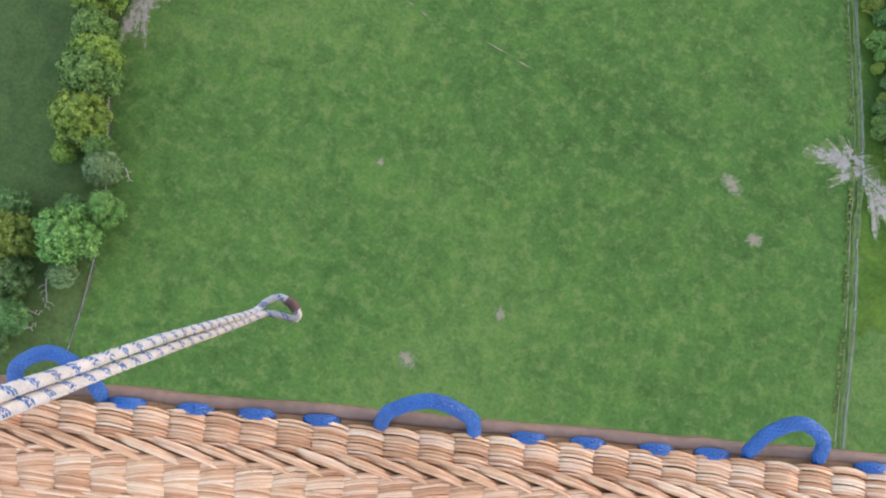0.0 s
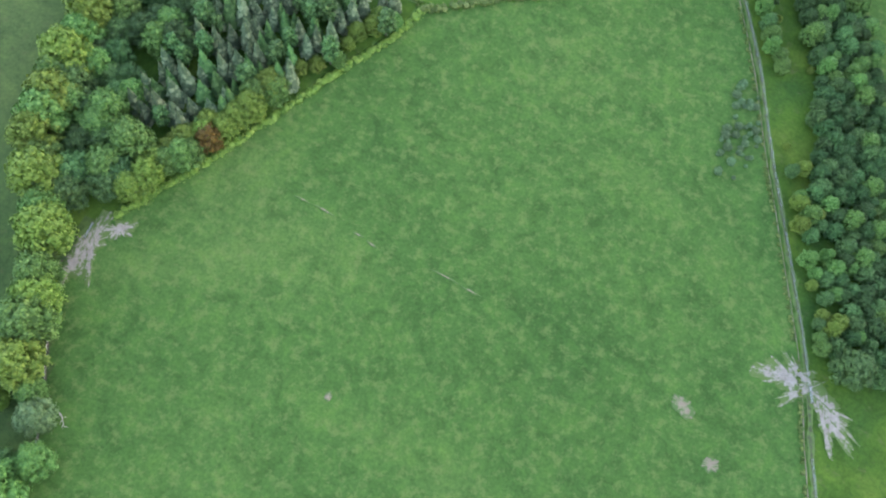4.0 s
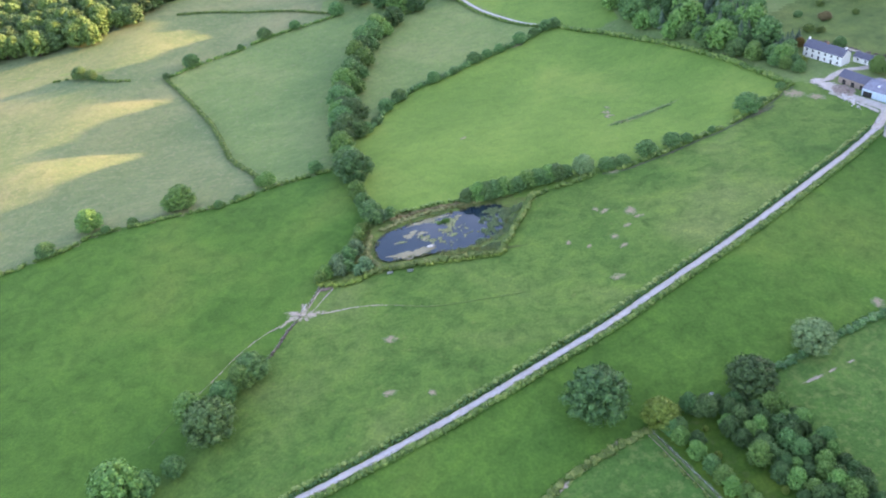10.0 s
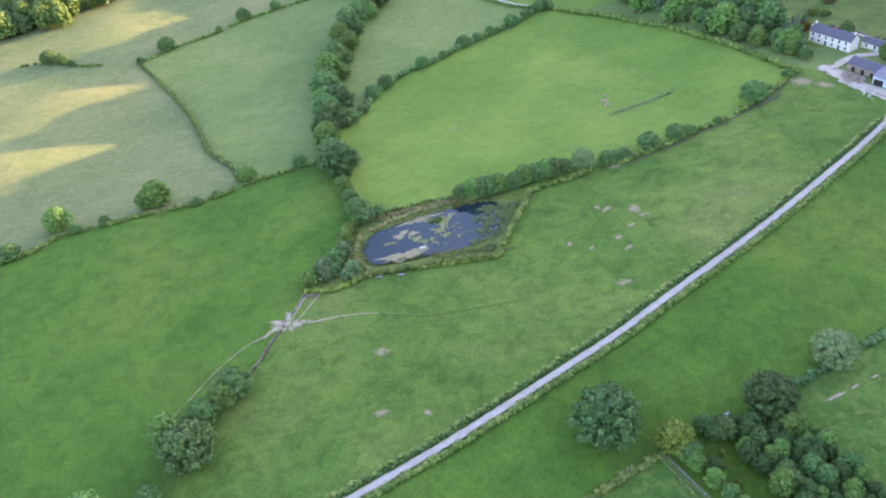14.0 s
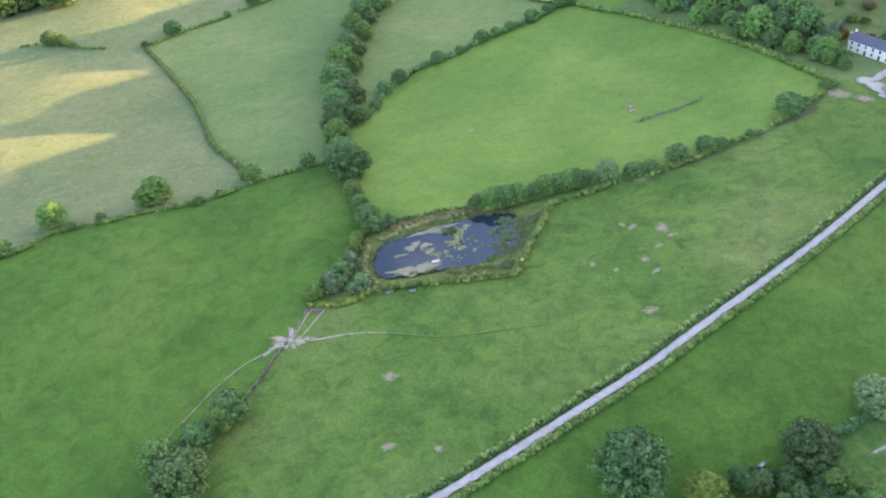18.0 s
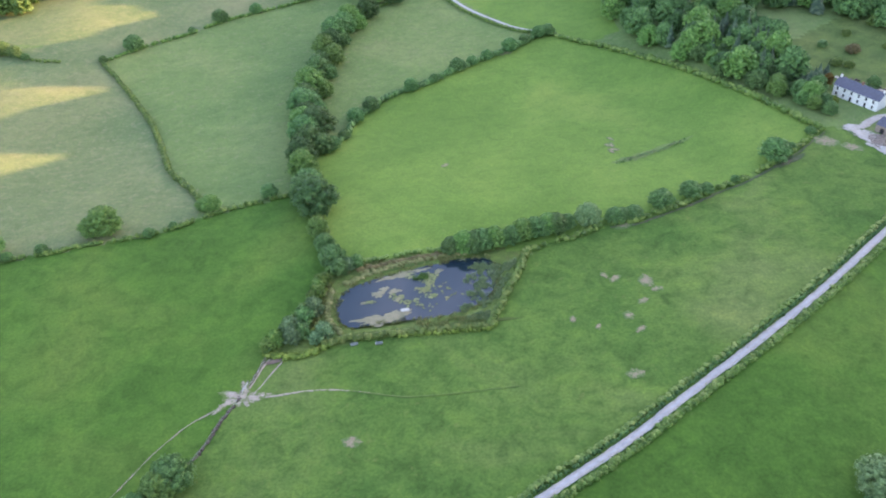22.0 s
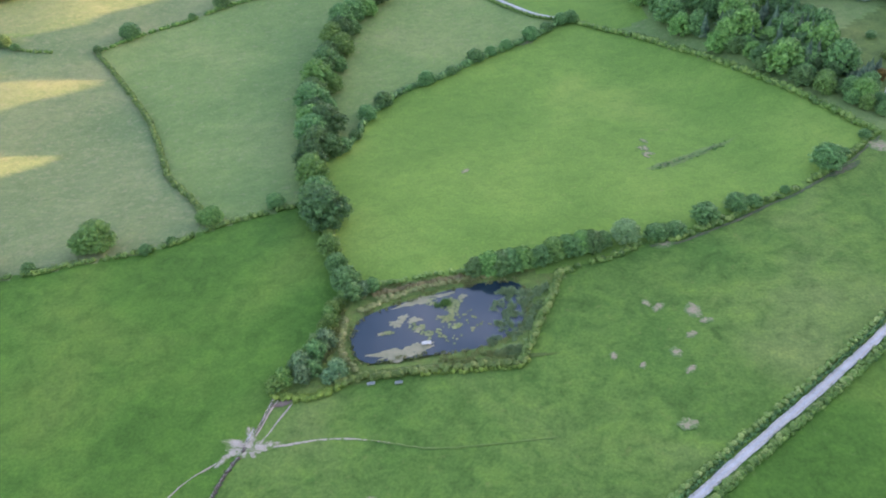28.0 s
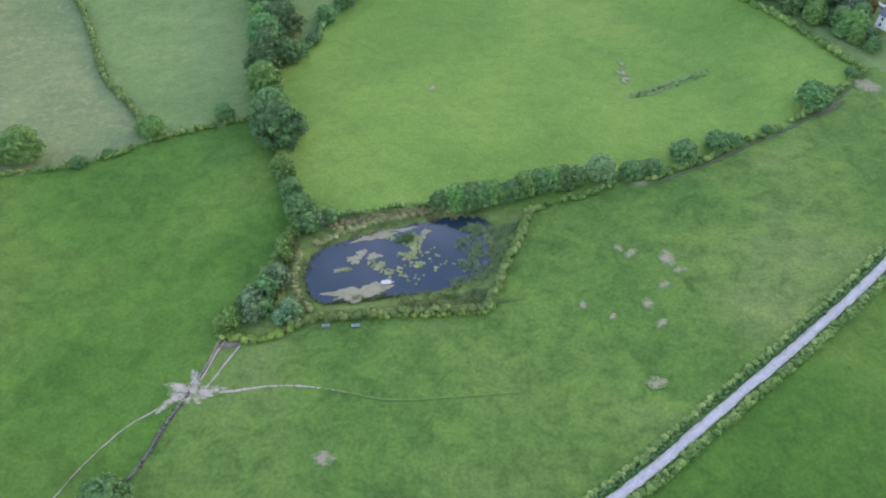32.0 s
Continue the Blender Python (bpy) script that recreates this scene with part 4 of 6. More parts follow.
def roof_sheet(bm, a, b, c, d, thick, waves=0):
    """A sloping sheet with thickness over the corners a, b (eaves) and c, d (ridge), a under d; waves: number of corrugations along it."""
    a, b, c, d = (Vector(v) for v in (a, b, c, d))
    up = (b - a).cross(d - a).normalized()
    if up.z < 0:
        up = -up
    n = max(1, waves * 2)
    rows = []
    for i in range(n + 1):
        t = i / n
        lift = up * (0.05 if waves and i % 2 else 0.0)
        rows.append([bm.verts.new(v) for v in (a.lerp(b, t) + lift, d.lerp(c, t) + lift, d.lerp(c, t) + lift + up * thick, a.lerp(b, t) + lift + up * thick)])
    for p, q in zip(rows, rows[1:]):
        for k in range(4):
            bm.faces.new((p[k], q[k], q[(k + 1) % 4], p[(k + 1) % 4]))
    bm.faces.new(rows[0])
    bm.faces.new(rows[-1][::-1])


def gable_walls(length, depth, eaves, ridge, thick=0.35):
    """Four walls with gables at both ends, hollow, as one mesh. x along the front, y into the depth."""
    bm = bmesh.new()
    out = [(0, 0), (length, 0), (length, depth), (0, depth)]
    inn = [(thick, thick), (length - thick, thick), (length - thick, depth - thick), (thick, depth - thick)]
    vo = [(bm.verts.new((x, y, -0.6)), bm.verts.new((x, y, eaves))) for x, y in out]
    vi = [(bm.verts.new((x, y, -0.6)), bm.verts.new((x, y, eaves))) for x, y in inn]
    for i in range(4):
        j = (i + 1) % 4
        bm.faces.new((vo[i][0], vo[j][0], vo[j][1], vo[i][1]))
        bm.faces.new((vi[j][0], vi[i][0], vi[i][1], vi[j][1]))
        bm.faces.new((vo[i][1], vo[j][1], vi[j][1], vi[i][1]))
    for x, s in ((0, 1), (length, -1)):
        tri = [bm.verts.new(v) for v in ((x, 0, eaves), (x, depth, eaves), (x, depth / 2, ridge), (x + s * thick, thick, eaves), (x + s * thick, depth - thick, eaves), (x + s * thick, depth / 2, ridge - 0.2))]
        bm.faces.new(tri[:3])
        bm.faces.new(tri[3:][::-1])
    return bm


def base(name, x, y, turn, label, category, group=""):
    ob = tagged(new(name), label, category, group)
    ob.location, ob.rotation_euler = (x, y, ground_z(x, y)), (0, 0, turn)
    return ob


def gable_roof(ob, length, depth, eaves, ridge, mat, over=0.35, waves=0, name="roof"):
    for k, (y0, s) in enumerate(((-over, 1), (depth + over, -1))):
        drop = over * (ridge - eaves) / (depth / 2)
        bm = bmesh.new()
        roof_sheet(bm, (-over, y0, eaves - drop + 0.02), (length + over, y0, eaves - drop + 0.02), (length + over, depth / 2, ridge + 0.02), (-over, depth / 2, ridge + 0.02), 0.12, waves)
        part(name, bm, mat, ob)
    part("ridge", box_bm(length + 2 * over, 0.35, 0.12, (length / 2, depth / 2, ridge + 0.1), bevel=0.03), mat, ob)


def window(ob, x, z, w=0.95, h=1.25, y=0.0):
    f = part("window", box_bm(w + 0.16, 0.1, h + 0.16, (x, y - 0.02, z - 0.08)), WHITEWASH, ob, "white painted window frame")
    part("pane", box_bm(w / 2 - 0.05, 0.06, h, (x - w / 4, y - 0.06, z)), GLASS, f)
    part("pane", box_bm(w / 2 - 0.05, 0.06, h, (x + w / 4, y - 0.06, z)), GLASS, f)
    part("sill", box_bm(w + 0.3, 0.22, 0.08, (x, y - 0.1, z - 0.15)), CONCRETE, f)


def farmhouse():
    ob = base("farmhouse", 172.3, 360.2, math.atan2(-19.6, 10.9), "long whitewashed two-storey farmhouse with a dark slate roof", "house")
    n = 21.0
    part("wall", gable_walls(n, 6.5, 5.0, 7.6), WHITEWASH, ob)
    gable_roof(ob, n, 6.5, 5.0, 7.6, SLATE, 0.3)
    for i in range(6):
        window(ob, 1.9 + 3.4 * i, 3.2)
        if i not in (2, 4):
            window(ob, 1.9 + 3.4 * i, 0.8)
    for x in (8.7, 15.5):
        d = part("door", box_bm(1.0, 0.12, 2.05, (x, -0.02, 0.0)), DARK, ob, "dark painted door")
        part("frame", box_bm(1.2, 0.08, 2.15, (x, 0.0, 0.0)), WHITEWASH, d)
    for x in (0.5, 10.5, n - 0.5):
        c = part("chimney", box_bm(0.8, 0.6, 1.7, (x, 3.25, 7.0), bevel=0.03), BRICK if x == 10.5 else WHITEWASH, ob)
        for dy in (-0.14, 0.14):
            bm = bmesh.new()
            limb(bm, (x, 3.25 + dy, 8.7), (x, 3.25 + dy, 9.05), 0.12, 0.1, 8)
            part("chimney_pot", bm, BRICK, c)
    # lower wing behind the gable end
    wing = base("farmhouse_wing", 190.2, 346.2, math.atan2(-19.6, 10.9), "low white wing beside the farmhouse", "outbuilding")
    part("wall", gable_walls(9, 5, 2.6, 4.2), WHITEWASH, wing)
    gable_roof(wing, 9, 5, 2.6, 4.2, SLATE, 0.25)
    window(wing, 2.5, 0.9)
    window(wing, 6.5, 0.9)


farmhouse()


def stone_barn():
    ob = base("stone_barn", 174.5, 327, math.atan2(-13.6, 6.8), "ruinous rubble stone barn with a dark slate roof", "barn")
    part("wall", gable_walls(15, 6.5, 3.2, 5.4), STONE, ob)
    gable_roof(ob, 15, 6.5, 3.2, 5.4, SLATE, 0.2)
    # dark panels on the closed wall, coloured as the shade within doorways
    for x in (3, 7.5, 12):
        part("doorway", box_bm(1.6, 0.1, 2.2, (x, -0.03, 0)), DARK, ob, "near-black panel standing for a shaded open doorway")


stone_barn()


def wall_panels(ob, length, y, height, mat, step, gap=0.06, thick=0.16, z=0.0, x0=0.0):
    n = max(1, round(length / step))
    w = length / n
    for i in range(n):
        part("panel", box_bm(w - gap, thick, height, (x0 + w * (i + 0.5), y, z), bevel=0.02), mat, ob)
    for i in range(n + 1):
        part("post", box_bm(0.22, 0.26, height + 0.3, (x0 + w * i, y, z)), STEEL, ob)


def blue_shed():
    ob = base("blue_shed", 177.9, 311.6, math.atan2(-15.5, 9.4), "farm shed with pale blue sheeted walls and a grey roof", "shed")
    n, d = 18.2, 13.0
    part("wall", gable_walls(n, d, 3.6, 5.4, 0.15), SHEET_BLUE, ob)
    gable_roof(ob, n, d, 3.6, 5.4, SHEET_GREY, 0.3, 24)
    wall_panels(ob, n, -0.1, 3.4, SHEET_BLUE, 2.4, thick=0.08)
    # panel on the sheeting, its black colour giving the shade of an open door
    part("doorway", box_bm(4.0, 0.3, 2.5, (2.6, -0.12, 0)), DARK, ob, "near-black panel standing for a shaded open doorway")
    for i in (1, 3, 4):
        for s in (0, 1):
            x, y = 2.5 + 2.8 * i + 1.1 * s, 3.2 if s == 0 else d - 3.2
            z = 3.6 + 1.8 * (1 - abs(y - d / 2) / (d / 2)) + 0.2
            sl = math.atan2(1.8, d / 2) * (1 if s == 0 else -1)
            bm = box_bm(0.8, 1.3, 0.05)
            bmesh.ops.transform(bm, matrix=Matrix.Translation((x, y, z)) @ Matrix.Rotation(sl, 4, "X"), verts=bm.verts[:])
            part("skylight", bm, SKYLIGHT, ob, "clear corrugated skylight sheet")


blue_shed()


def cattle_sheds():
    turn = math.atan2(-36.6, 26.2)
    # wide shed with its gable to the field
    ob = base("wide_barn", 169.3, 275.4, turn, "wide farm barn with dark grey sheet roof and concrete panel walls", "barn")
    L, D, E, R = 15.8, 17.5, 4.2, 6.6
    wall_panels(ob, L, 0, 3.2, CONCRETE, 4.4)
    for y in (0.3, D):
        bm = bmesh.new()
        v = [bm.verts.new(q) for q in ((0, y, 3.2), (L, y, 3.2), (L, y, E), (L / 2, y, R), (0, y, E), (0, y + 0.12, 3.2), (L, y + 0.12, 3.2), (L, y + 0.12, E), (L / 2, y + 0.12, R), (0, y + 0.12, E))]
        bm.faces.new(v[:5])
        bm.faces.new(v[5:][::-1])
        part("gable_sheet", bm, SHEET_DARK, ob, "dark boarded gable")
    for x in (0, L):
        part("side_wall", box_bm(0.2, D, E, (x, D / 2, 0)), CONCRETE, ob)
    for s in (0, 1):
        bm = bmesh.new()
        x = -0.4 if s == 0 else L + 0.4
        roof_sheet(bm, (x, D + 0.4, E), (x, -0.5, E), (L / 2, -0.5, R), (L / 2, D + 0.4, R), 0.1, 24)
        part("roof", bm, SHEET_DARK if s else SHEET_GREY, ob)
    # long pair of sheds
    ob2 = base("long_shed", 169.3 + 16.2 * math.cos(turn), 275.4 + 16.2 * math.sin(turn), turn, "long twin-roofed cattle shed with concrete panel walls", "shed")
    L2 = 29.5
    wall_panels(ob2, L2, 0, 3.0, CONCRETE, 5.6)
    wall_panels(ob2, L2, 15.2, 3.0, CONCRETE, 5.6)
    for x in (0.15, L2 - 0.15):
        part("end_wall", box_bm(0.15, 15.0, 2.4, (x, 7.6, 0)), CONCRETE, ob2)
    for y0, e, r in ((-0.5, 3.4, 5.2), (8.0, 3.8, 5.8)):
        for s in (0, 1):
            bm = bmesh.new()
            a, b = (y0, y0 + 4.0) if s == 0 else (y0 + 7.8, y0 + 3.8)
            roof_sheet(bm, (-0.4, a, e), (L2 + 0.5, a, e), (L2 + 0.5, b, r), (-0.4, b, r), 0.1, 30)
            part("roof", bm, SHEET_GREY, ob2)
        for x in (0.2, L2 * 0.25, L2 * 0.5, L2 * 0.75, L2 - 0.2):
            part("truss", box_bm(0.18, 7.4, 0.25, (x, y0 + 3.9, e - 0.15)), STEEL, ob2)
            for yy in (y0 + 0.3, y0 + 7.4):
                part("stanchion", box_bm(0.2, 0.2, e, (x, yy, 0)), STEEL, ob2)
    # curved-roof shed at the back
    ob3 = base("dutch_barn", 207.5, 284.5, math.atan2(-18, 9.5), "curved-roof dutch barn of grey sheeting", "barn")
    L3, D3, n = 24.0, 9.0, 14
    bm = bmesh.new()
    rows = []
    for i in range(n + 1):
        a = math.pi * i / n
        y, z = D3 / 2 - D3 / 2 * math.cos(a), 4.0 + 2.4 * math.sin(a)
        rows.append([bm.verts.new((x, y, z + dz)) for dz in (0, 0.1) for x in (-0.2, L3 + 0.2)])
    for p, q in zip(rows, rows[1:]):
        bm.faces.new((p[0], p[1], q[1], q[0]))
        bm.faces.new((p[2], q[2], q[3], p[3]))
        bm.faces.new((p[0], q[0], q[2], p[2]))
        bm.faces.new((p[1], p[3], q[3], q[1]))
    part("roof", bm, SHEET_GREY, ob3)
    wall_panels(ob3, L3, 0, 4.0, SHEET_GREY, 4.8, thick=0.1)
    wall_panels(ob3, L3, D3, 4.0, SHEET_GREY, 4.8, thick=0.1)
    bm = bmesh.new()
    bm.faces.new([bm.verts.new((0.05, D3 / 2 - D3 / 2 * math.cos(math.pi * i / n), 4.0 + 2.4 * math.sin(math.pi * i / n))) for i in range(n + 1)])
    part("end_sheet", bm, SKYLIGHT, ob3, "white end sheeting under the curved roof")
    lean = base("lean_to", 202, 282, math.atan2(-18, 9.5), "low lean-to of grey sheeting beside the dutch barn", "shed")
    wall_panels(lean, 24, 0, 2.4, SHEET_GREY, 4.8, thick=0.1)
    bm = bmesh.new()
    roof_sheet(bm, (-0.2, -0.3, 2.5), (24.2, -0.3, 2.5), (24.2, 5.2, 3.9), (-0.2, 5.2, 3.9), 0.1, 24)
    part("roof", bm, SHEET_GREY, lean)
    return ob


cattle_sheds()


def far_farm():
    for x, y, turn, L, D, e, r, wall, roof, label in (
        (-27, 598, 0.35, 26, 9, 3.4, 5.4, WHITEWASH, SHEET_BLUE, "low white farm shed with a pale blue roof"),
        (-22, 614, 0.35, 30, 8, 3.6, 5.6, SHEET_DARK, SHEET_DARK, "dark sheeted shed at the far farm"),
        (8, 622, 0.45, 13, 7, 4.8, 7.2, WHITEWASH, SHEET_GREY, "white farmhouse at the far farm"),
        (-48, 612, 0.6, 13, 9, 3.2, 5.0, SHEET_GREY, SHEET_BLUE, "grey shed with a pale blue roof"),
        (-6, 592, 0.35, 8, 5, 2.6, 4.0, WHITEWASH, SHEET_GREY, "small white outbuilding at the far farm"),
    ):
        ob = base("far_farm_building", x, y, turn, label, "farm building", "buildings of the far farm")
        part("wall", gable_walls(L, D, e, r), wall, ob)
        gable_roof(ob, L, D, e, r, roof, 0.3)
        # openings are black panels on solid walls, interior shade as colour
        for k in range(int(L / 4)):
            part("opening", box_bm(1.4, 0.1, 1.6, (2 + 4 * k, -0.03, 0.5)), DARK, ob, "near-black panel standing for a shaded opening")


far_farm()

# ---------------------------------------------------------------- trees
OAK = [broadleaf_meshes(300 + i, 10, 10.5, L_OAK) for i in range(3)]
DARKOAK = [broadleaf_meshes(310 + i, 10, 11, L_DARK) for i in range(2)]
GREAT = [broadleaf_meshes(314 + i, 10, 11, L_DARK, 150, 0.3, 56) for i in range(2)]
ASH = [broadleaf_meshes(320 + i, 10, 9, L_LIGHT) for i in range(3)]
SILVER = [broadleaf_meshes(340, 10, 11, L_SILVER, 120, 0.28, 60)]
RUST = [broadleaf_meshes(345, 10, 8, L_RUST)]
SLIM = [conifer_meshes(350, 10, 4.6, L_GREYGREEN), conifer_meshes(351, 10, 4.4, L_GREYGREEN), conifer_meshes(352, 10, 4.6, L_GREYGREEN), conifer_meshes(354, 10, 4.6, L_OAK), broadleaf_meshes(353, 10, 4.2, L_OAK, 26, 0.4, 34, 0.25)]
CONIFER = [conifer_meshes(360 + i, 10, 6.0, L_CONIFER) for i in range(2)]
BUSH = [broadleaf_meshes(370 + i, 4, 4.6, m, 34, 0.26, 46, 0.08) for i, m in enumerate((L_HEDGE, L_LIGHT, L_OAK, L_HEDGE, L_YELLOW, L_SALLOW, L_BRACKEN))]

FINE = {k: [broadleaf_meshes(380 + 10 * i + j, 10, w, m, 84, 0.34, 74) for j in range(3)] for i, (k, w, m) in enumerate((("oak", 10.5, L_OAK), ("ash", 9, L_LIGHT), ("dark", 11, L_DARK), ("yellow", 9, L_YELLOW)))}

tr = random.Random(11)


def one(kind, x, y, width, label, name="", tall=1.0, group=""):
    """A tree of that crown width at a place."""
    sets = {"oak": (FINE["oak"], 9.5, "oak_tree"), "dark": (FINE["dark"], 9.9, "oak_tree"), "great": (GREAT, 11, "oak_tree"), "ash": (FINE["ash"], 8.1, "ash_tree"), "yellow": (FINE["yellow"], 8.2, "field_maple"), "silver": (SILVER, 11, "willow_tree"), "rust": (RUST, 8, "copper_tree"), "slim": (SLIM, 4.2, "young_tree"), "conifer": (CONIFER, 6.0, "spruce_tree")}
    ms, w, nm = sets[kind]
    return plant_tree(name or nm, tr.choice(ms), x, y, width / w, tr.uniform(0, 6.28), label, "tree", group, tall)


def bush(k, x, y, width, label, tall=1.0, group=""):
    return plant_tree("bush", BUSH[k], x, y, width / 4.6, tr.uniform(0, 6.28), label, "bush", group, tall)


# lone trees of the near fields
one("great", 26.5, 148.6, 19.5, "great dark round-headed oak standing alone beside the lane", tall=0.8)
one("great", 70.5, 151.5, 15, "dark spreading oak in the corner hedge", tall=0.75)
one("silver", 93, 164.6, 13.5, "pale grey-green willow in the hedge", tall=0.75)
one("yellow", 42.3, 142.6, 9, "yellow-green maple at the field corner", tall=0.8)
for x, y, w in ((-77, 182.5, 10.5), (-80, 179, 8.5), (-85, 173.5, 8.5), (-93.5, 167.5, 10), (-89.5, 169, 7), (-86, 160, 14.5), (-90, 163.5, 9), (-94.8, 147.5, 6.5), (-107.5, 139, 14.5), (-102, 142, 8), (-114, 124, 14), (-108, 128, 10)):
    one(tr.choice(("oak", "ash", "oak")), x, y, w, "round green tree along the field ditch", tall=0.85, group="trees along the ditch")
# tree belt behind the pond
for i, (x, y) in enumerate(spline(TREE_ROW, 9.5)):
    k = ("oak", "oak", "ash", "dark")[i % 4]
    one(k, x + tr.uniform(-2, 2), y + tr.uniform(-2, 2), tr.uniform(11, 16) if i > 2 else tr.uniform(7, 9), "green broadleaf tree in a field-side belt", tall=tr.uniform(0.75, 1.0), group="trees of the belt")
    if 6 < i < 30 and i % 2 == 0:
        one(k, x + tr.uniform(4, 8), y - 2 + tr.uniform(-4, 4), tr.uniform(8, 12), "green broadleaf tree in a field-side belt", tall=0.85, group="trees of the belt")
one("dark", -57, 383, 16, "dark purplish tree in the belt", tall=0.9)
for x, y, w in ((-32, 560, 18), (-45, 575, 16), (-62, 590, 18), (-72, 605, 16), (-80, 625, 18), (-88, 650, 18), (-70, 640, 15), (-20, 556, 14), (8, 572, 16), (14, 584, 18), (4, 598, 14), (20, 600, 14), (22, 640, 16), (12, 650, 18), (30, 660, 14), (-95, 680, 18), (-110, 700, 18), (-60, 680, 14), (-40, 700, 18), (0, 690, 16)):
    one(tr.choice(("oak", "dark", "ash")), x, y, w, "green broadleaf tree near the far farm", tall=0.85, group="trees round the far farm")
# bushes round the pond
for i, (x, y) in enumerate(spline([(-43, 262), (-45, 256.6), (-47.3, 249.4), (-49.2, 244), (-53, 237), (-56.5, 232.5), (-59.5, 228.5)], 2.5)):
    bush((1, 3, 0)[i % 3], x + tr.uniform(-0.7, 0.7), y + tr.uniform(-0.6, 0.6), tr.uniform(3.8, 5.4), "leafy light green bush on the pond's western bank", tr.uniform(0.8, 1.1), "bushes round the pond")
for i, (x, y, w) in enumerate([(-46.5, 243.6, 6.2), (-49.2, 239.4, 6.4), (-53, 235, 6.6), (-52.3, 231.4, 5.6), (-49.4, 233.4, 5.2), (-42.6, 232.2, 5.8), (-45.2, 230.4, 4.2), (-39.4, 262.6, 6.4), (-42, 266.6, 5.2), (-36.5, 264.6, 4.6), (-33.6, 265.4, 5.0)]):
    bush((5, 2, 5)[i % 3], x, y, w, "dense grey-green sallow bush on the pond's bank", 1.05, "bushes round the pond")
for i, (x, y) in enumerate(spline([(-2, 269), (3, 270), (10, 271), (17, 272), (24, 274), (31, 276.5), (39, 277.5)], 2.6)):
    one(("oak", "ash", "oak")[i % 3], x + tr.uniform(-0.8, 0.8), y + tr.uniform(-0.9, 1.4), tr.uniform(6.2, 8.6), "green tree in the hedge behind the pond", tall=tr.uniform(0.75, 0.95), group="trees behind the pond")
one("silver", 48, 281, 10.5, "pale silvery willow in the hedge", tall=0.8)
for x, y, w in ((57.5, 280.5, 7), (60.5, 281.2, 6), (64.5, 281.5, 6.5), (76.3, 288, 9), (88.6, 293.6, 8), (95.1, 294.6, 5.5), (128.2, 313.8, 11.5), (137, 319, 4), (149, 329, 4.5), (108, 300.5, 3.5)):
    one("oak", x, y, w, "rounded green hedgerow tree", tall=0.7, group="hedgerow trees")
for x, y, w, k in ((-70.8, 320.5, 7, "oak"), (-129, 300.5, 12, "ash"), (-134, 299.5, 8, "ash"), (-111.4, 295, 4.5, "oak"), (-167.7, 290, 11, "ash"), (-148.5, 288.5, 5, "oak"), (-181, 272, 8, "oak"), (-92, 312, 7.5, "ash"), (-96, 313.5, 5, "ash"), (-104, 300, 3.5, "oak"), (-160, 286, 4, "oak")):
    one(k, x, y, w, "green tree in the field hedge", tall=0.75, group="trees of the left hedge")
for x, y, w in ((-175, 505, 11), (-187, 485, 5), (-146, 529, 5), (-131, 545, 10), (-110, 556, 8), (-246, 494, 10), (-237, 490, 8), (-229, 484, 5), (-80, 573, 12)):
    one("oak", x, y, w, "round dark tree on a far hedge line", tall=0.75, group="far hedge trees")
for i, (x, y) in enumerate(spline(HEDGE_TWO, 9)):
    if tr.random() < 0.75:
        one("oak", x, y, tr.uniform(5, 9), "rounded green tree in the field hedge", tall=0.75, group="hedge trees")
# hedge by the farmhouse
for x, y, w, k in ((165, 368, 6, "conifer"), (168.5, 371, 6, "conifer"), (172, 374, 6, "conifer"), (166, 375, 6.5, "conifer"), (176, 375, 5.5, "conifer"), (159, 349, 6, "ash"), (164, 350, 6, "oak"), (156, 354, 7, "oak"), (149, 364, 8, "ash"), (144, 374, 9, "oak"), (152, 370, 8, "dark"), (136, 392, 9, "oak"), (143, 390, 8, "ash"), (124, 420, 10, "ash"), (131, 414, 10, "oak"), (115, 446, 11, "ash")):
    one(k, x, y, w, "tree in the belt above the farmhouse", tall=0.85, group="trees by the farm")
for i, (x, y) in enumerate(spline([(110, 464), (122, 434), (133, 403), (146, 374), (155, 358), (161, 346), (163, 339)], 5.5)):
    one(("oak", "ash", "dark")[i % 3], x + tr.uniform(0, 4), y + tr.uniform(0, 5), tr.uniform(6.5, 10), "green tree in the belt above the farmhouse", tall=0.8, group="trees by the farm")
one("yellow", 163.5, 353.5, 4.5, "small golden-leaved garden tree beside the farmhouse", tall=1.1, group="trees by the farm")
one("yellow", 168, 350.5, 4.0, "small golden-leaved garden tree beside the farmhouse", tall=0.9, group="trees by the farm")
one("rust", 174.5, 369.5, 4.5, "small dark copper tree behind the farmhouse", tall=1.0, group="trees by the farm")


CACHE = {}


def arrays(me):
    if me.name not in CACHE:
        v = np.empty(3 * len(me.vertices))
        me.vertices.foreach_get("co", v)
        CACHE[me.name] = (v.reshape(-1, 3), [tuple(f.vertices) for f in me.polygons])
    return CACHE[me.name]


KINDS = {"oak": (OAK, 10.5), "dark": (DARKOAK, 11), "ash": (ASH, 9), "conifer": (CONIFER, 6.0)}


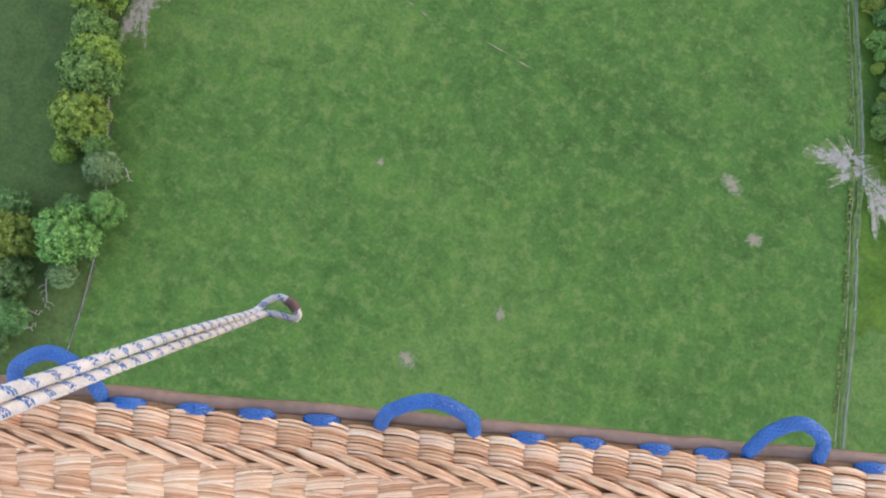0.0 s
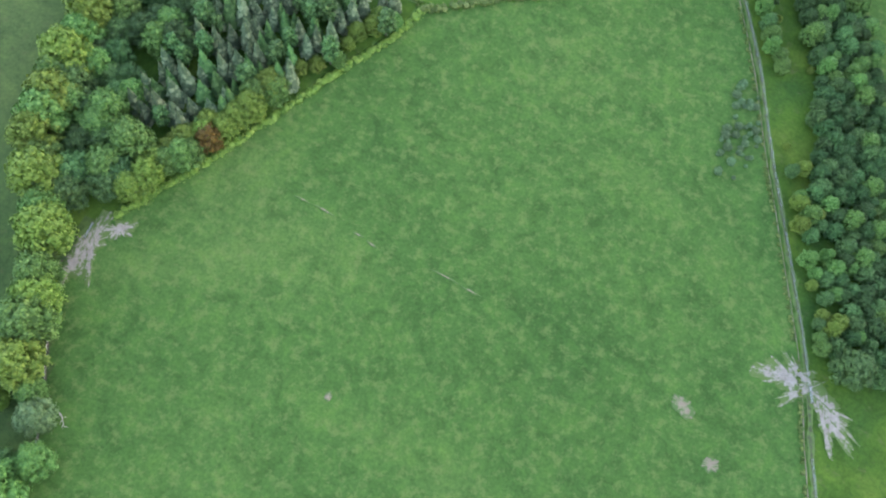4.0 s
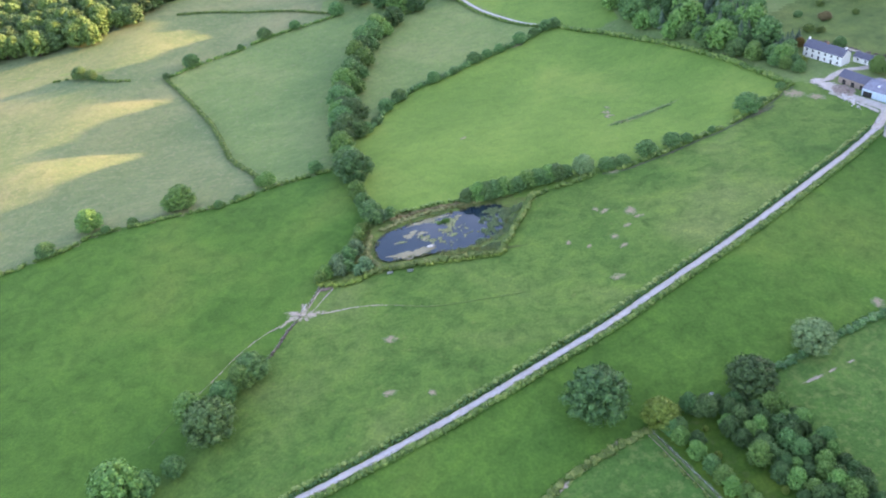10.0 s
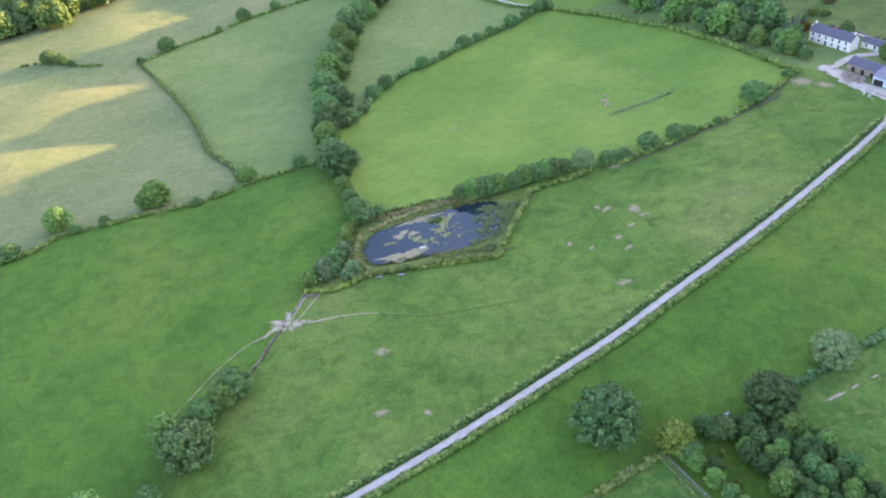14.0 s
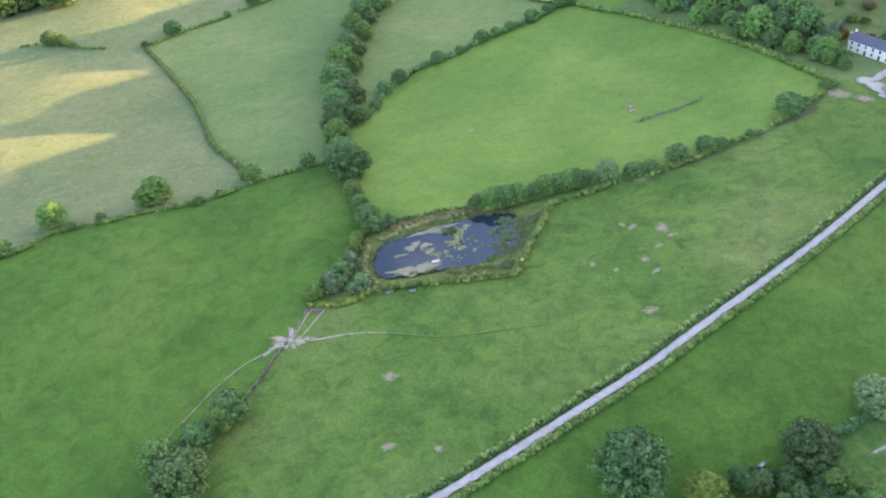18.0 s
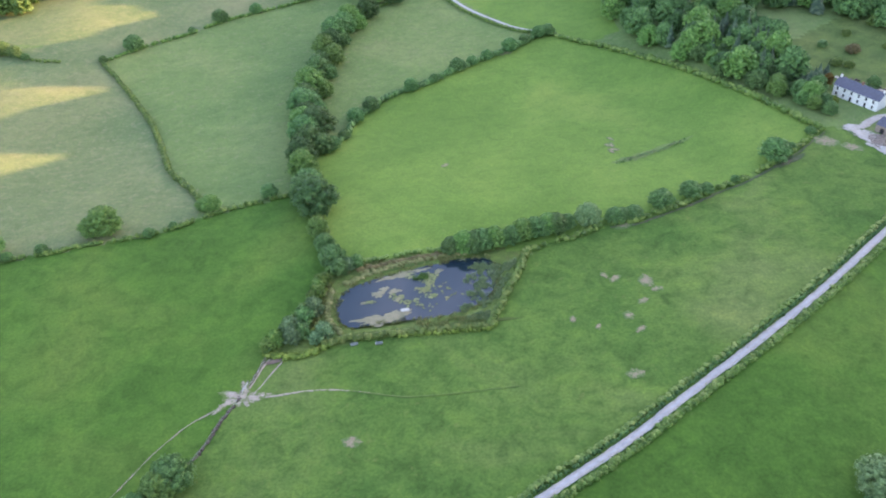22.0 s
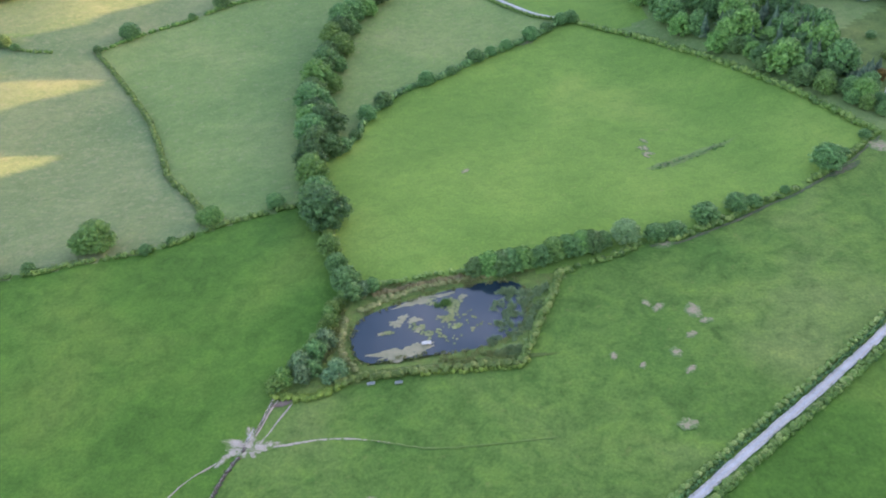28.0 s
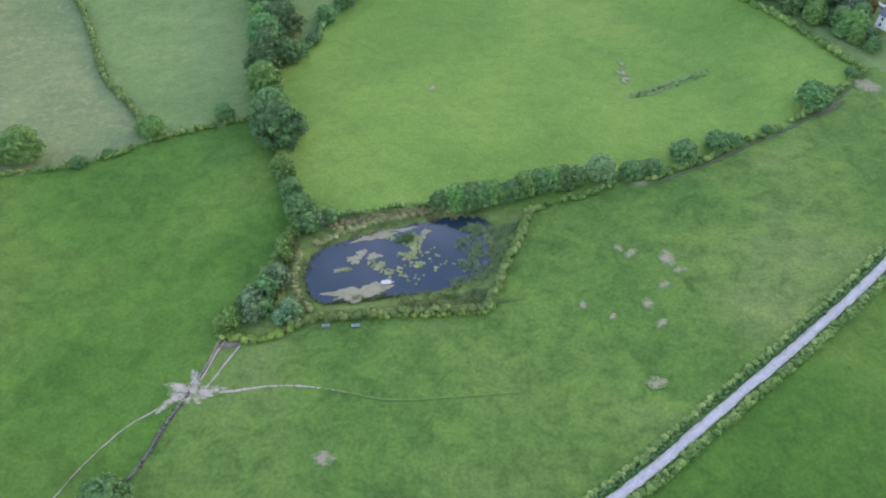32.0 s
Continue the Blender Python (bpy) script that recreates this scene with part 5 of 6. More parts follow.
def far_wood(name, places, label):
    """Many far trees as one mesh. places: kind, x, y, width, tall."""
    verts, faces, index, mats = [], [], [], []
    for kind, x, y, w, tall in places:
        ms, unit = KINDS[kind]
        s, t = w / unit, tr.uniform(0, 6.28)
        for me in tr.choice(ms):
            v, f = arrays(me)
            m = me.materials[0]
            if m not in mats:
                mats.append(m)
            o = len(verts)
            ca, sa = math.cos(t) * s, math.sin(t) * s
            q = np.c_[v[:, 0] * ca - v[:, 1] * sa + x, v[:, 0] * sa + v[:, 1] * ca + y, v[:, 2] * s * tall + ground_z(x, y)]
            verts += q.tolist()
            faces += [tuple(k + o for k in g) for g in f]
            index += [mats.index(m)] * len(f)
    return tagged(new(name, mesh_of(name, verts, faces, mats, False, index)), label, "wood", kind="stuff")


def wood(poly, spacing, pick, label, group, seed, jitter=0.35, tall=(0.8, 1.1), joined="", name=""):
    """Trees filling a piece of ground. pick(x, y, r) gives kind and crown width, or None."""
    r = random.Random(seed)
    xs, ys = [p[0] for p in poly], [p[1] for p in poly]
    y, odd, places = min(ys), 0, []
    while y < max(ys):
        x = min(xs) + (spacing / 2 if odd else 0)
        while x < max(xs):
            px, py = x + r.uniform(-jitter, jitter) * spacing, y + r.uniform(-jitter, jitter) * spacing
            if inside(px, py, poly):
                got = pick(px, py, r)
                if got and joined:
                    places.append((got[0], px, py, got[1], r.uniform(*tall)))
                elif got:
                    one(got[0], px, py, got[1], got[2] if len(got) > 2 else label, name, r.uniform(*tall), group)
            x += spacing
        y += spacing * 0.87
        odd = 1 - odd
    if joined:
        far_wood(joined, places, label)


WOOD = [(-82, 8), (-75, 20), (-67, 34), (-57.8, 51.8), (-49.7, 67.6), (-42.6, 79.3), (-40.5, 85), (-53.1, 86.5), (-69.7, 86.3), (-86.1, 84.1), (-99.8, 78.8), (-106, 60), (-108, 40), (-103, 20), (-96, 5), (-90, 0)]


def edge_distance(x, y, line):
    best = 1e9
    for (x0, y0), (x1, y1) in zip(line, line[1:]):
        dx, dy = x1 - x0, y1 - y0
        t = min(1, max(0, ((x - x0) * dx + (y - y0) * dy) / (dx * dx + dy * dy)))
        best = min(best, math.hypot(x - x0 - t * dx, y - y0 - t * dy))
    return best


def pick_wood(x, y, r):
    if edge_distance(x, y, WOOD_EDGE) < 5.5:
        if y < 52:
            return (r.choice(("yellow", "ash", "yellow")), r.uniform(6, 8), "yellow-green broadleaf tree on the edge of the wood")
        return (r.choice(("slim", "ash", "yellow")), r.uniform(3.8, 5.4), "slim green young tree on the edge of the planted wood")
    if x < -92 + (y - 20) * 0.1 or y < 28:
        return (r.choice(("oak", "ash", "dark")), r.uniform(7, 10), "green broadleaf tree in the small wood") if r.random() < 0.5 else None
    return ("slim", r.uniform(3.6, 5.2), "slim grey-green young conifer in the planted wood")


wood(WOOD, 4.0, pick_wood, "", "trees of the small wood", 21, tall=(0.8, 1.1))
one("rust", -70, 31, 7, "tree with rusty orange foliage on the wood's edge")
# belt along the west fence
for i, (x, y) in enumerate(spline([(-113, 84), (-112, 66), (-111, 50), (-110, 36), (-106, 20), (-99, 6), (-92, -5), (-88, -14), (-84, -24), (-82, -33)], 5.0)):
    one(("yellow", "ash", "yellow", "ash")[i % 4], x + tr.uniform(-1.5, 1.5), y, tr.uniform(9, 12.5), "yellow-green tree in the belt along the western fence", tall=1.0, group="trees of the western belt")
for x, y, w, k in ((-82, -41, 5, "yellow"), (-72.5, -41, 9, "silver"), (-76, -37, 6, "ash"), (-67.8, -49, 7.5, "ash"), (-71, -57, 12, "ash"), (-74, -52, 7, "oak"), (-69.8, -65, 7, "silver"), (-82, -62, 10, "yellow"), (-79, -70, 9, "oak"), (-75.5, -77.5, 8, "oak"), (-78, -84, 10, "oak"), (-86, -80, 9, "ash"), (-86, -56, 7, "oak")):
    one(k, x, y, w, "green tree in the belt along the western fence", group="trees of the western belt")
PLANT = [(43.6, 138.8), (49.5, 146.5), (65.5, 149.9), (78.8, 140.7), (87, 117), (93, 92), (100, 70), (106, 40), (90, 37), (85, 41), (74.5, 65), (65, 88), (57, 110)]


def pick_plant(x, y, r):
    d = edge_distance(x, y, FENCE_EAST)
    if d < 3:
        return None
    clear = (7.0 < d < 15.0 and y < 143) if y > 112 else (d < 12 and y > 88)
    if clear:
        return ("yellow", r.uniform(1.4, 2.4), "low yellow-green sapling in the clearing") if r.random() < 0.12 else None
    if d < 7.0 and y > 112:
        return (r.choice(("oak", "dark", "ash")), r.uniform(3.4, 5.2), "young green tree in the fenced plantation")
    if d < 10 and y < 88:
        return (r.choice(("ash", "yellow", "oak")), r.uniform(2.8, 4.6), "young sapling in the plantation") if r.random() < 0.85 else None
    return (r.choice(("dark", "oak", "dark", "dark", "ash")), r.uniform(3.6, 5.6), "young dark green tree in the fenced plantation")


wood(PLANT, 3.7, pick_plant, "", "trees of the plantation", 22, tall=(0.9, 1.3), name="plantation_tree")
one("oak", 92, 38, 9, "round green tree beside the gateway")
for i in range(46):
    x, y = 55 + tr.uniform(-6.5, 3.0), 92 + tr.uniform(-15, 14)
    if edge_distance(x, y, FENCE_EAST) > 1.2 and x < 62:
        bush(5, x, y, tr.uniform(1.0, 2.6), "small grey-green thistle clump in the pasture", 0.7, "scrub in the pasture")
TOP = [(95, 690), (103, 564), (107, 480), (119, 446), (128, 415), (142, 382), (153, 366), (161, 368), (166, 388), (170, 422), (178, 455), (192, 456), (215, 435), (228, 423), (246, 428), (257, 472), (271, 515), (300, 640), (250, 760), (120, 760)]
wood(TOP, 12, lambda x, y, r: (r.choice(("dark", "oak", "oak", "ash")), r.uniform(10, 16)) if r.random() < 0.82 else ("conifer", r.uniform(7, 9)), "dense broadleaf wood with some spruce on the hillside", "", 23, joined="hillside_wood")
wood([(122, 440), (140, 398), (154, 374), (164, 376), (167, 404), (150, 440)], 6.8, lambda x, y, r: (r.choice(("conifer", "dark", "conifer")), r.uniform(5.5, 7.5)), "tall dark spruce at the wood's edge", "spruces by the farm", 24, tall=(0.9, 1.25))
wood([(-290, 547), (-260, 556), (-244, 577), (-231, 604), (-216, 636), (-202, 692), (-160, 787), (-150, 900), (-330, 900), (-430, 620), (-420, 545), (-340, 543)], 14, lambda x, y, r: (r.choice(("oak", "dark", "ash")), r.uniform(13, 18)), "dense broadleaf wood hanging on the far slope", "", 25, joined="hanging_wood")
wood([(204, 320), (221, 311), (232, 297), (252, 272), (266, 280), (250, 306), (238, 323), (222, 332), (208, 331)], 4.2, lambda x, y, r: (r.choice(("conifer", "conifer", "dark")), r.uniform(4.6, 6.4)), "dark tree in the shelter belt behind the farm", "trees of the shelter belt", 26, tall=(0.75, 1.0), name="shelter_tree")
for x, y, w in ((194, 331, 7), (198, 327, 6), (203, 311, 7), (208, 309, 8), (212, 315, 7), (191, 362, 6), (166, 362, 8)):
    one(tr.choice(("oak", "ash")), x, y, w, "green garden tree by the farm", group="trees by the farm")
for x, y, w, k in ((190, 409, 5, 2), (200.5, 400, 6.5, 6), (203, 402, 4.5, 6), (187, 388, 6, 0), (192, 385, 5, 3), (233, 438, 9, 1), (238, 434, 8, 5), (226, 430, 7, 3), (262, 520, 14, 0), (255, 500, 12, 1), (262, 405, 5, 0), (308, 457, 8, 2), (320, 470, 8, 2), (207, 420, 5, 3), (218, 402, 4, 0), (285, 400, 5, 3), (232, 380, 4, 3)):
    bush(k, x, y, w, "scrubby bush on the rough hillside", 0.7, "scrub on the hillside")
far_wood("far_slope_trees", [(tr.choice(("oak", "dark", "ash")), tr.uniform(-220, 90), tr.uniform(700, 900), tr.uniform(12, 18), 0.9) for _ in range(34)], "scattered broadleaf trees on the far slope")

# ---------------------------------------------------------------- hedges
# thin dark leaf row stands in for the narrow shadow at the hedge's foot
hedge("lane_hedge", beside(LANE_LINE[1:], 1.9), 1.1, 1.4, L_DARK, "clipped green hedge along the lane", 400)
hedge("lane_verge", beside(LANE_LINE[1:], 3.2), 2.0, 1.2, L_VERGE, "rough yellow-green verge grass along the hedge", 401, 0.9, 0.25, 12, category="verge")
hedge("lane_hedge", beside(LANE_LINE[3:], -2.4), 2.1, 1.2, L_VERGE, "low yellow-green hedge along the lane", 402, 0.9)
hedge("lane_hedge", beside(LANE_LINE[3:], -3.3), 1.4, 1.3, L_HEDGE, "low green growth behind the lane hedge", 432, 0.9)
hedge("lane_hedge", beside([(-127, 95.5), (-147, 103.5), (-160, 107.7), (-185, 114), (-230, 125)], -3.0), 1.7, 1.2, L_HEDGE, "clipped dark green hedge along the lane", 403)
hedge("lane_hedge", beside([(-130, 96.6), (-147, 103.5), (-160, 107.7), (-185, 114), (-230, 125)], 3.0), 1.7, 1.2, L_VERGE, "clipped green hedge along the lane", 404)
hedge("arena_hedge", [(-103, 88), (-103, 94), (-98.7, 103.7), (-88.2, 113), (-70.4, 120.3), (-55.4, 126.4)], 1.3, 1.1, L_HEDGE, "low hedge round the sand arena", 405)
hedge("arena_hedge", [(-55.4, 126.4), (-48.7, 109.2), (-41.3, 94.5), (-39.5, 89.8)], 0.8, 0.8, L_VERGE, "grassy fence line beside the sand arena", 406)
hedge("wood_hedge", [(-39.5, 90.8), (-53, 90.8), (-69.6, 89.7), (-86.1, 87.6), (-99.7, 83.8)], 1.8, 1.6, L_HEDGE, "dark hedge between the arena and the wood", 407)
hedge("field_hedge", SOUTH_HEDGE, 2.4, 1.3, L_VERGE, "overgrown yellow-green hedge along the pasture", 408, gaps=0.05)
hedge("field_hedge", TREE_ROW, 5, 2.4, L_HEDGE, "thick undergrowth beneath the tree belt", 409, 2.0, 0.5)
hedge("field_hedge", HEDGE_TWO, 3.2, 2.8, L_OAK, "tall dark green field hedge", 410, 1.3, 0.45)
hedge("field_hedge", HEDGE_TOP, 3.4, 2.4, L_HEDGE, "tall green field hedge", 411, 1.5, 0.45)
hedge("field_hedge", HEDGE_EAST, 2.6, 1.9, L_HEDGE, "broken green hedge with bushes", 412, 1.3, 0.4, gaps=0.25)
hedge("field_hedge", HEDGE_LEFT, 2.4, 1.7, L_HEDGE, "broken green field hedge", 413, 1.3, 0.4, gaps=0.2)
hedge("field_hedge", HEDGE_BEND, 2.4, 1.8, L_HEDGE, "thin winding green hedge between hay fields", 414, 1.3, 0.4)
hedge("field_hedge", HEDGE_FAR, 2.6, 2.0, L_HEDGE, "far green hedge line", 415, 1.6, 0.45, gaps=0.15)
hedge("field_hedge", [(-266, 494), (-246, 493.5), (-224, 482), (-208, 481)], 2.2, 1.6, L_HEDGE, "far green hedge line", 416, 1.6, 0.45, gaps=0.3)
hedge("field_hedge", [(-208, 607), (-174.5, 613), (-125, 599), (-97, 583.5), (-80, 574)], 2.2, 1.8, L_HEDGE, "far green hedge line", 417, 1.8, 0.5)
hedge("field_hedge", EAST_HEDGE, 2.8, 1.6, L_DARK, "dark overgrown hedge beside the pasture", 418, 1.2, 0.4)
hedge("field_hedge", [(62, 489), (49.5, 496), (35.5, 513), (21, 536), (9, 568), (5, 588)], 2.2, 1.8, L_HEDGE, "green hedge along the far lane", 419, 1.6, 0.45)
hedge("field_hedge", [(-40, 541), (-20, 560), (-8, 578)], 2.2, 1.8, L_HEDGE, "green hedge near the far farm", 420, 1.6, 0.45)
hedge("pond_hedge", [(-60, 226), (-50, 224.5), (-41, 228)], 2.4, 1.4, L_YELLOW, "bright yellow-green hedge on the pond bank", 421)
hedge("pond_hedge", [(-42, 228.6), (-33, 230.2), (-14, 230.6), (8, 230.8)], 2.6, 1.9, L_VERGE, "low green hedge along the pond", 422)
hedge("pond_hedge", [(-20, 229.4), (-6, 229.3), (8, 229.5), (9.5, 233.2)], 1.5, 1.3, L_YELLOW, "bright yellow-green hedge on the pond bank", 423)
hedge("pond_hedge", [(8, 231), (10, 235), (14.6, 244.8), (20, 256), (24.3, 266.5)], 2.5, 2.2, L_VERGE, "trimmed light green hedge at the end of the pond", 424)
hedge("pond_hedge", [(-32, 261.6), (-24, 264.2), (-14, 266.2)], 1.6, 0.8, L_REED, "rough dry grass and weeds on the pond bank", 425)
hedge("pond_hedge", [(-36, 267.4), (-28.7, 267.6), (-20, 269.6), (-13, 270.5), (-5, 271.3)], 2.0, 1.4, L_VERGE, "low yellow-green scrub behind the pond", 430, gaps=0.1)
hedge("pond_hedge", [(-33, 263.2), (-26, 264.6), (-17, 266.6), (-6, 268.4)], 2.4, 0.9, L_BRACKEN, "olive reeds and weeds on the pond's northern bank", 431)
hedge("pond_hedge", [(-37, 256.5), (-30, 260.5), (-20, 264.5), (-8, 267), (4, 268.5)], 2.4, 0.7, L_REED, "olive reeds along the pond's northern edge", 433)
hedge("pond_hedge", [(-41.5, 254), (-42.5, 247), (-42, 240), (-38, 233.5)], 2.2, 0.7, L_REED, "olive reeds along the pond's western edge", 434)
hedge("ditch_hedge", DITCH[2:], 1.2, 0.5, L_BROWN, "rough brown grass along the ditch", 426, gaps=0.2)
hedge("wood_verge", beside(WOOD_EDGE, -0.8), 2.2, 0.9, L_YELLOW, "bright grassy margin along the wood", 427)
hedge("fence_scrub", beside(FENCE_EAST, -2.2)[1:], 1.2, 0.6, L_VERGE, "rough grass along the field fence", 428, gaps=0.35)
hedge("hill_hedge", [(184, 376), (192, 366), (201, 352), (208, 342)], 1.6, 0.9, L_BROWN, "dead bracken along the bank behind the farm", 429, gaps=0.3)


# ---------------------------------------------------------------- fences and gates
def fence(pts, label, step=3.5):
    ob = tagged(new("field_fence"), label, "fence")
    line = spline(pts, step)
    me = None
    for x, y in line:
        if me is None:
            bm = box_bm(0.11, 0.11, 1.35, (0, 0, -0.1), bevel=0.015)
            me = bpy.data.meshes.new("post")
            bm.to_mesh(me)
            bm.free()
            me.materials.append(GREY_WOOD)
        p = new("post", me)
        p.location, p.parent = (x, y, ground_z(x, y)), ob
    for h in (0.35, 0.7, 1.05):
        bm = bmesh.new()
        for (x0, y0), (x1, y1) in zip(line, line[1:]):
            limb(bm, (x0, y0, ground_z(x0, y0) + h), (x1, y1, ground_z(x1, y1) + h), 0.012, 0.012, 4)
        part("wire", bm, STEEL, ob)
    return ob


fence(FENCE_EAST[:7], "wooden post and wire fence along the plantation")
fence(FENCE_EAST[7:], "wooden post and wire fence along the pasture")
fence(FENCE_WEST[1:], "wooden post and wire fence beside the western belt")
fence(DITCH, "wooden post and wire fence along the ditch")
fence([(-55.4, 125.4), (-47.8, 107.3), (-40.4, 91.7)], "wooden post and wire fence beside the arena")


def gate(x, y, turn, width=3.6, label="grey galvanised field gate between wooden posts"):
    ob = tagged(new("field_gate"), label, "gate")
    ob.location, ob.rotation_euler = (x, y, ground_z(x, y)), (0, 0, turn)
    for s in (-1, 1):
        part("gate_post", box_bm(0.2, 0.2, 1.5, (s * (width / 2 + 0.15), 0, -0.1), bevel=0.02), GREY_WOOD, ob)
        part("stile", box_bm(0.06, 0.05, 1.1, (s * width / 2, 0, 0.15)), STEEL, ob)
    for k in range(5):
        part("rail", box_bm(width, 0.045, 0.05, (0, 0, 0.18 + 0.25 * k)), STEEL, ob)
    return ob


gate(-64.2, 213.5, 1.2)
gate(85.5, 29.5, 1.9)
gate(-85, 0, 1.6)
gate(172.5, 286.5, 0.6)


def trough(x, y, turn, label="small grey water trough beside the hedge"):
    ob = tagged(new("water_trough"), label, "trough")
    ob.location, ob.rotation_euler = (x, y, ground_z(x, y) + 0.2), (0, 0, turn)
    bm = bmesh.new()
    o = [(-1.1, -0.4), (1.1, -0.4), (1.1, 0.4), (-1.1, 0.4)]
    rings = [[bm.verts.new((px * k, py * k, z)) for px, py in o] for k, z in ((0.9, 0), (1.0, 0.55), (0.92, 0.55), (0.85, 0.12))]
    for p, q in zip(rings, rings[1:]):
        for i in range(4):
            bm.faces.new((p[i], p[(i + 1) % 4], q[(i + 1) % 4], q[i]))
    bm.faces.new(rings[0][::-1])
    bm.faces.new(rings[-1])
    part("basin", bm, STEEL, ob)
    return ob


trough(-33.5, 227.6, 0.1)
trough(-26, 227.2, 0.05)
trough(172.5, 266.5, 0.7)
trough(58.3, 150.1, 0.5)


DEAD = plain_mat("bleached_dead_wood", (0.42, 0.37, 0.31), (0.6, 0.55, 0.48), 0.85, 3)


def dead_branch(x, y, turn, size, seed):
    """A fallen bough: a crooked stem and its bare side limbs."""
    rng = random.Random(seed)
    ob = tagged(new("dead_branch"), "bleached fallen branch lying beside the western belt", "branch", "fallen branches")
    ob.location, ob.rotation_euler = (x, y, ground_z(x, y) + 0.3), (0, 0, turn)
    bm, p = bmesh.new(), Vector((0, 0, 0))
    for k in range(5):
        q = p + Vector((size * 0.22, size * rng.uniform(-0.09, 0.09), size * rng.uniform(-0.01, 0.05)))
        limb(bm, p, q, 0.16 - 0.025 * k, 0.135 - 0.025 * k, 6)
        p = q
        tip = p + Vector((size * rng.uniform(0.05, 0.18), size * rng.choice((-1, 1)) * rng.uniform(0.14, 0.3), size * rng.uniform(0.02, 0.12)))
        twig = bmesh.new()
        limb(twig, p, tip, 0.08, 0.03, 5)
        limb(twig, p.lerp(tip, 0.6), tip + Vector((size * 0.12, size * rng.uniform(-0.1, 0.1), 0.1)), 0.045, 0.02, 5)
        part("twig", twig, DEAD, ob)
    part("stem", bm, DEAD, ob)
    return ob


dead_branch(-73.5, -67.5, -0.9, 5.5, 71)
dead_branch(-75.5, -75.5, 0.2, 4.0, 72)
dead_branch(-73, -79, 0.6, 2.6, 73)
dead_branch(-70, -38.6, -0.5, 3.2, 74)

# ---------------------------------------------------------------- farmyard clutter
def rubble(name, x, y, rx, ry, n, size, mat, label, seed, height=0.8):
    """A heap of loose stones, many and small."""
    rng = np.random.default_rng(seed)
    bv, bf = ICO1
    vs, fs = [], []
    for i in range(n):
        a, d = rng.uniform(0, 6.28), math.sqrt(rng.random())
        px, py = x + rx * d * math.cos(a), y + ry * d * math.sin(a)
        s = size * rng.uniform(0.5, 1.4)
        v = bv * (1 + rng.uniform(-0.25, 0.25, (len(bv), 1))) * s * np.array([1.2, 1, 0.7]) + (px, py, ground_z(px, py) + 0.25 + height * (1 - d) * rng.random())
        fs += [tuple(k + len(vs) for k in f) for f in bf.tolist()]
        vs += v.tolist()
    return tagged(new(name, mesh_of(name, vs, fs, [mat])), label, "rubble heap", kind="stuff")


rubble("rubble_heap", 172.8, 318, 4.5, 6, 160, 0.5, STONE, "heap of brown rubble stone in front of the ruined barn", 801, 1.2)
rubble("stone_row", 171.5, 308, 2.0, 9, 50, 0.4, CONCRETE, "pale loose stones along the edge of the yard", 802, 0.2)
rubble("muck_heap", 214, 243, 3.5, 5, 120, 0.6, MUCK, "brown muck heap in the yard", 803, 1.5)
rubble("scrap_heap", 199, 308, 3.5, 3, 40, 0.5, SKYLIGHT, "pale odds and ends stacked behind the blue shed", 804, 0.6)
WHITE_PAINT = plain_mat("white_painted_steel", (0.72, 0.73, 0.74), (0.82, 0.82, 0.83), 0.35, 3)
RUBBER = plain_mat("black_rubber", (0.02, 0.02, 0.02), (0.04, 0.04, 0.04), 0.85, 6)


def stock_trailer(x, y, turn):
    ob = base("stock_trailer", x, y, turn, "white livestock trailer parked in the yard", "trailer")
    ob.location.z += 0.3
    part("body", box_bm(3.6, 1.9, 1.7, (0, 0, 0.55), bevel=0.08), WHITE_PAINT, ob)
    part("ramp", box_bm(0.08, 1.7, 1.5, (1.86, 0, 0.6)), STEEL, ob)
    part("drawbar", box_bm(1.4, 0.1, 0.1, (-2.4, 0, 0.5)), STEEL, ob)
    for sx in (-0.5, 0.5):
        for sy in (-1.0, 1.0):
            bm = bmesh.new()
            limb(bm, (sx, sy - 0.12, 0.32), (sx, sy + 0.12, 0.32), 0.32, 0.32, 14)
            w = part("wheel", bm, RUBBER, ob)
            bm = bmesh.new()
            limb(bm, (sx, sy - 0.13, 0.32), (sx, sy + 0.13, 0.32), 0.16, 0.16, 10)
            part("rim", bm, STEEL, w)
    return ob


stock_trailer(196, 313.5, 0.5)

# ---------------------------------------------------------------- the balloon basket
def cane_build(nt, n, p, link):
    geo = n.new("ShaderNodeNewGeometry")
    c = ramp(n, link, geo.outputs["Random Per Island"], [(0.0, (0.43, 0.22, 0.11)), (0.3, (0.53, 0.31, 0.165)), (0.65, (0.62, 0.41, 0.25)), (1.0, (0.7, 0.53, 0.37))])
    pos = obj_pos(n)
    grain = noise_node(n, link, pos, 90, 4, 0.7)
    blot = noise_node(n, link, pos, 9, 4, 0.6)
    c = mixed(n, link, 0.55, c, ramp(n, link, blot, [(0.35, (0.36, 0.33, 0.29)), (0.65, (0.58, 0.57, 0.56))]), "OVERLAY")
    c = mixed(n, link, 0.5, c, ramp(n, link, grain, [(0.3, (0.4, 0.38, 0.36)), (0.7, (0.6, 0.6, 0.6))]), "OVERLAY")
    link(c, p.inputs["Base Color"])
    p.inputs["Roughness"].default_value = 0.42
    bump(n, link, grain, 0.3, 0.001, p)


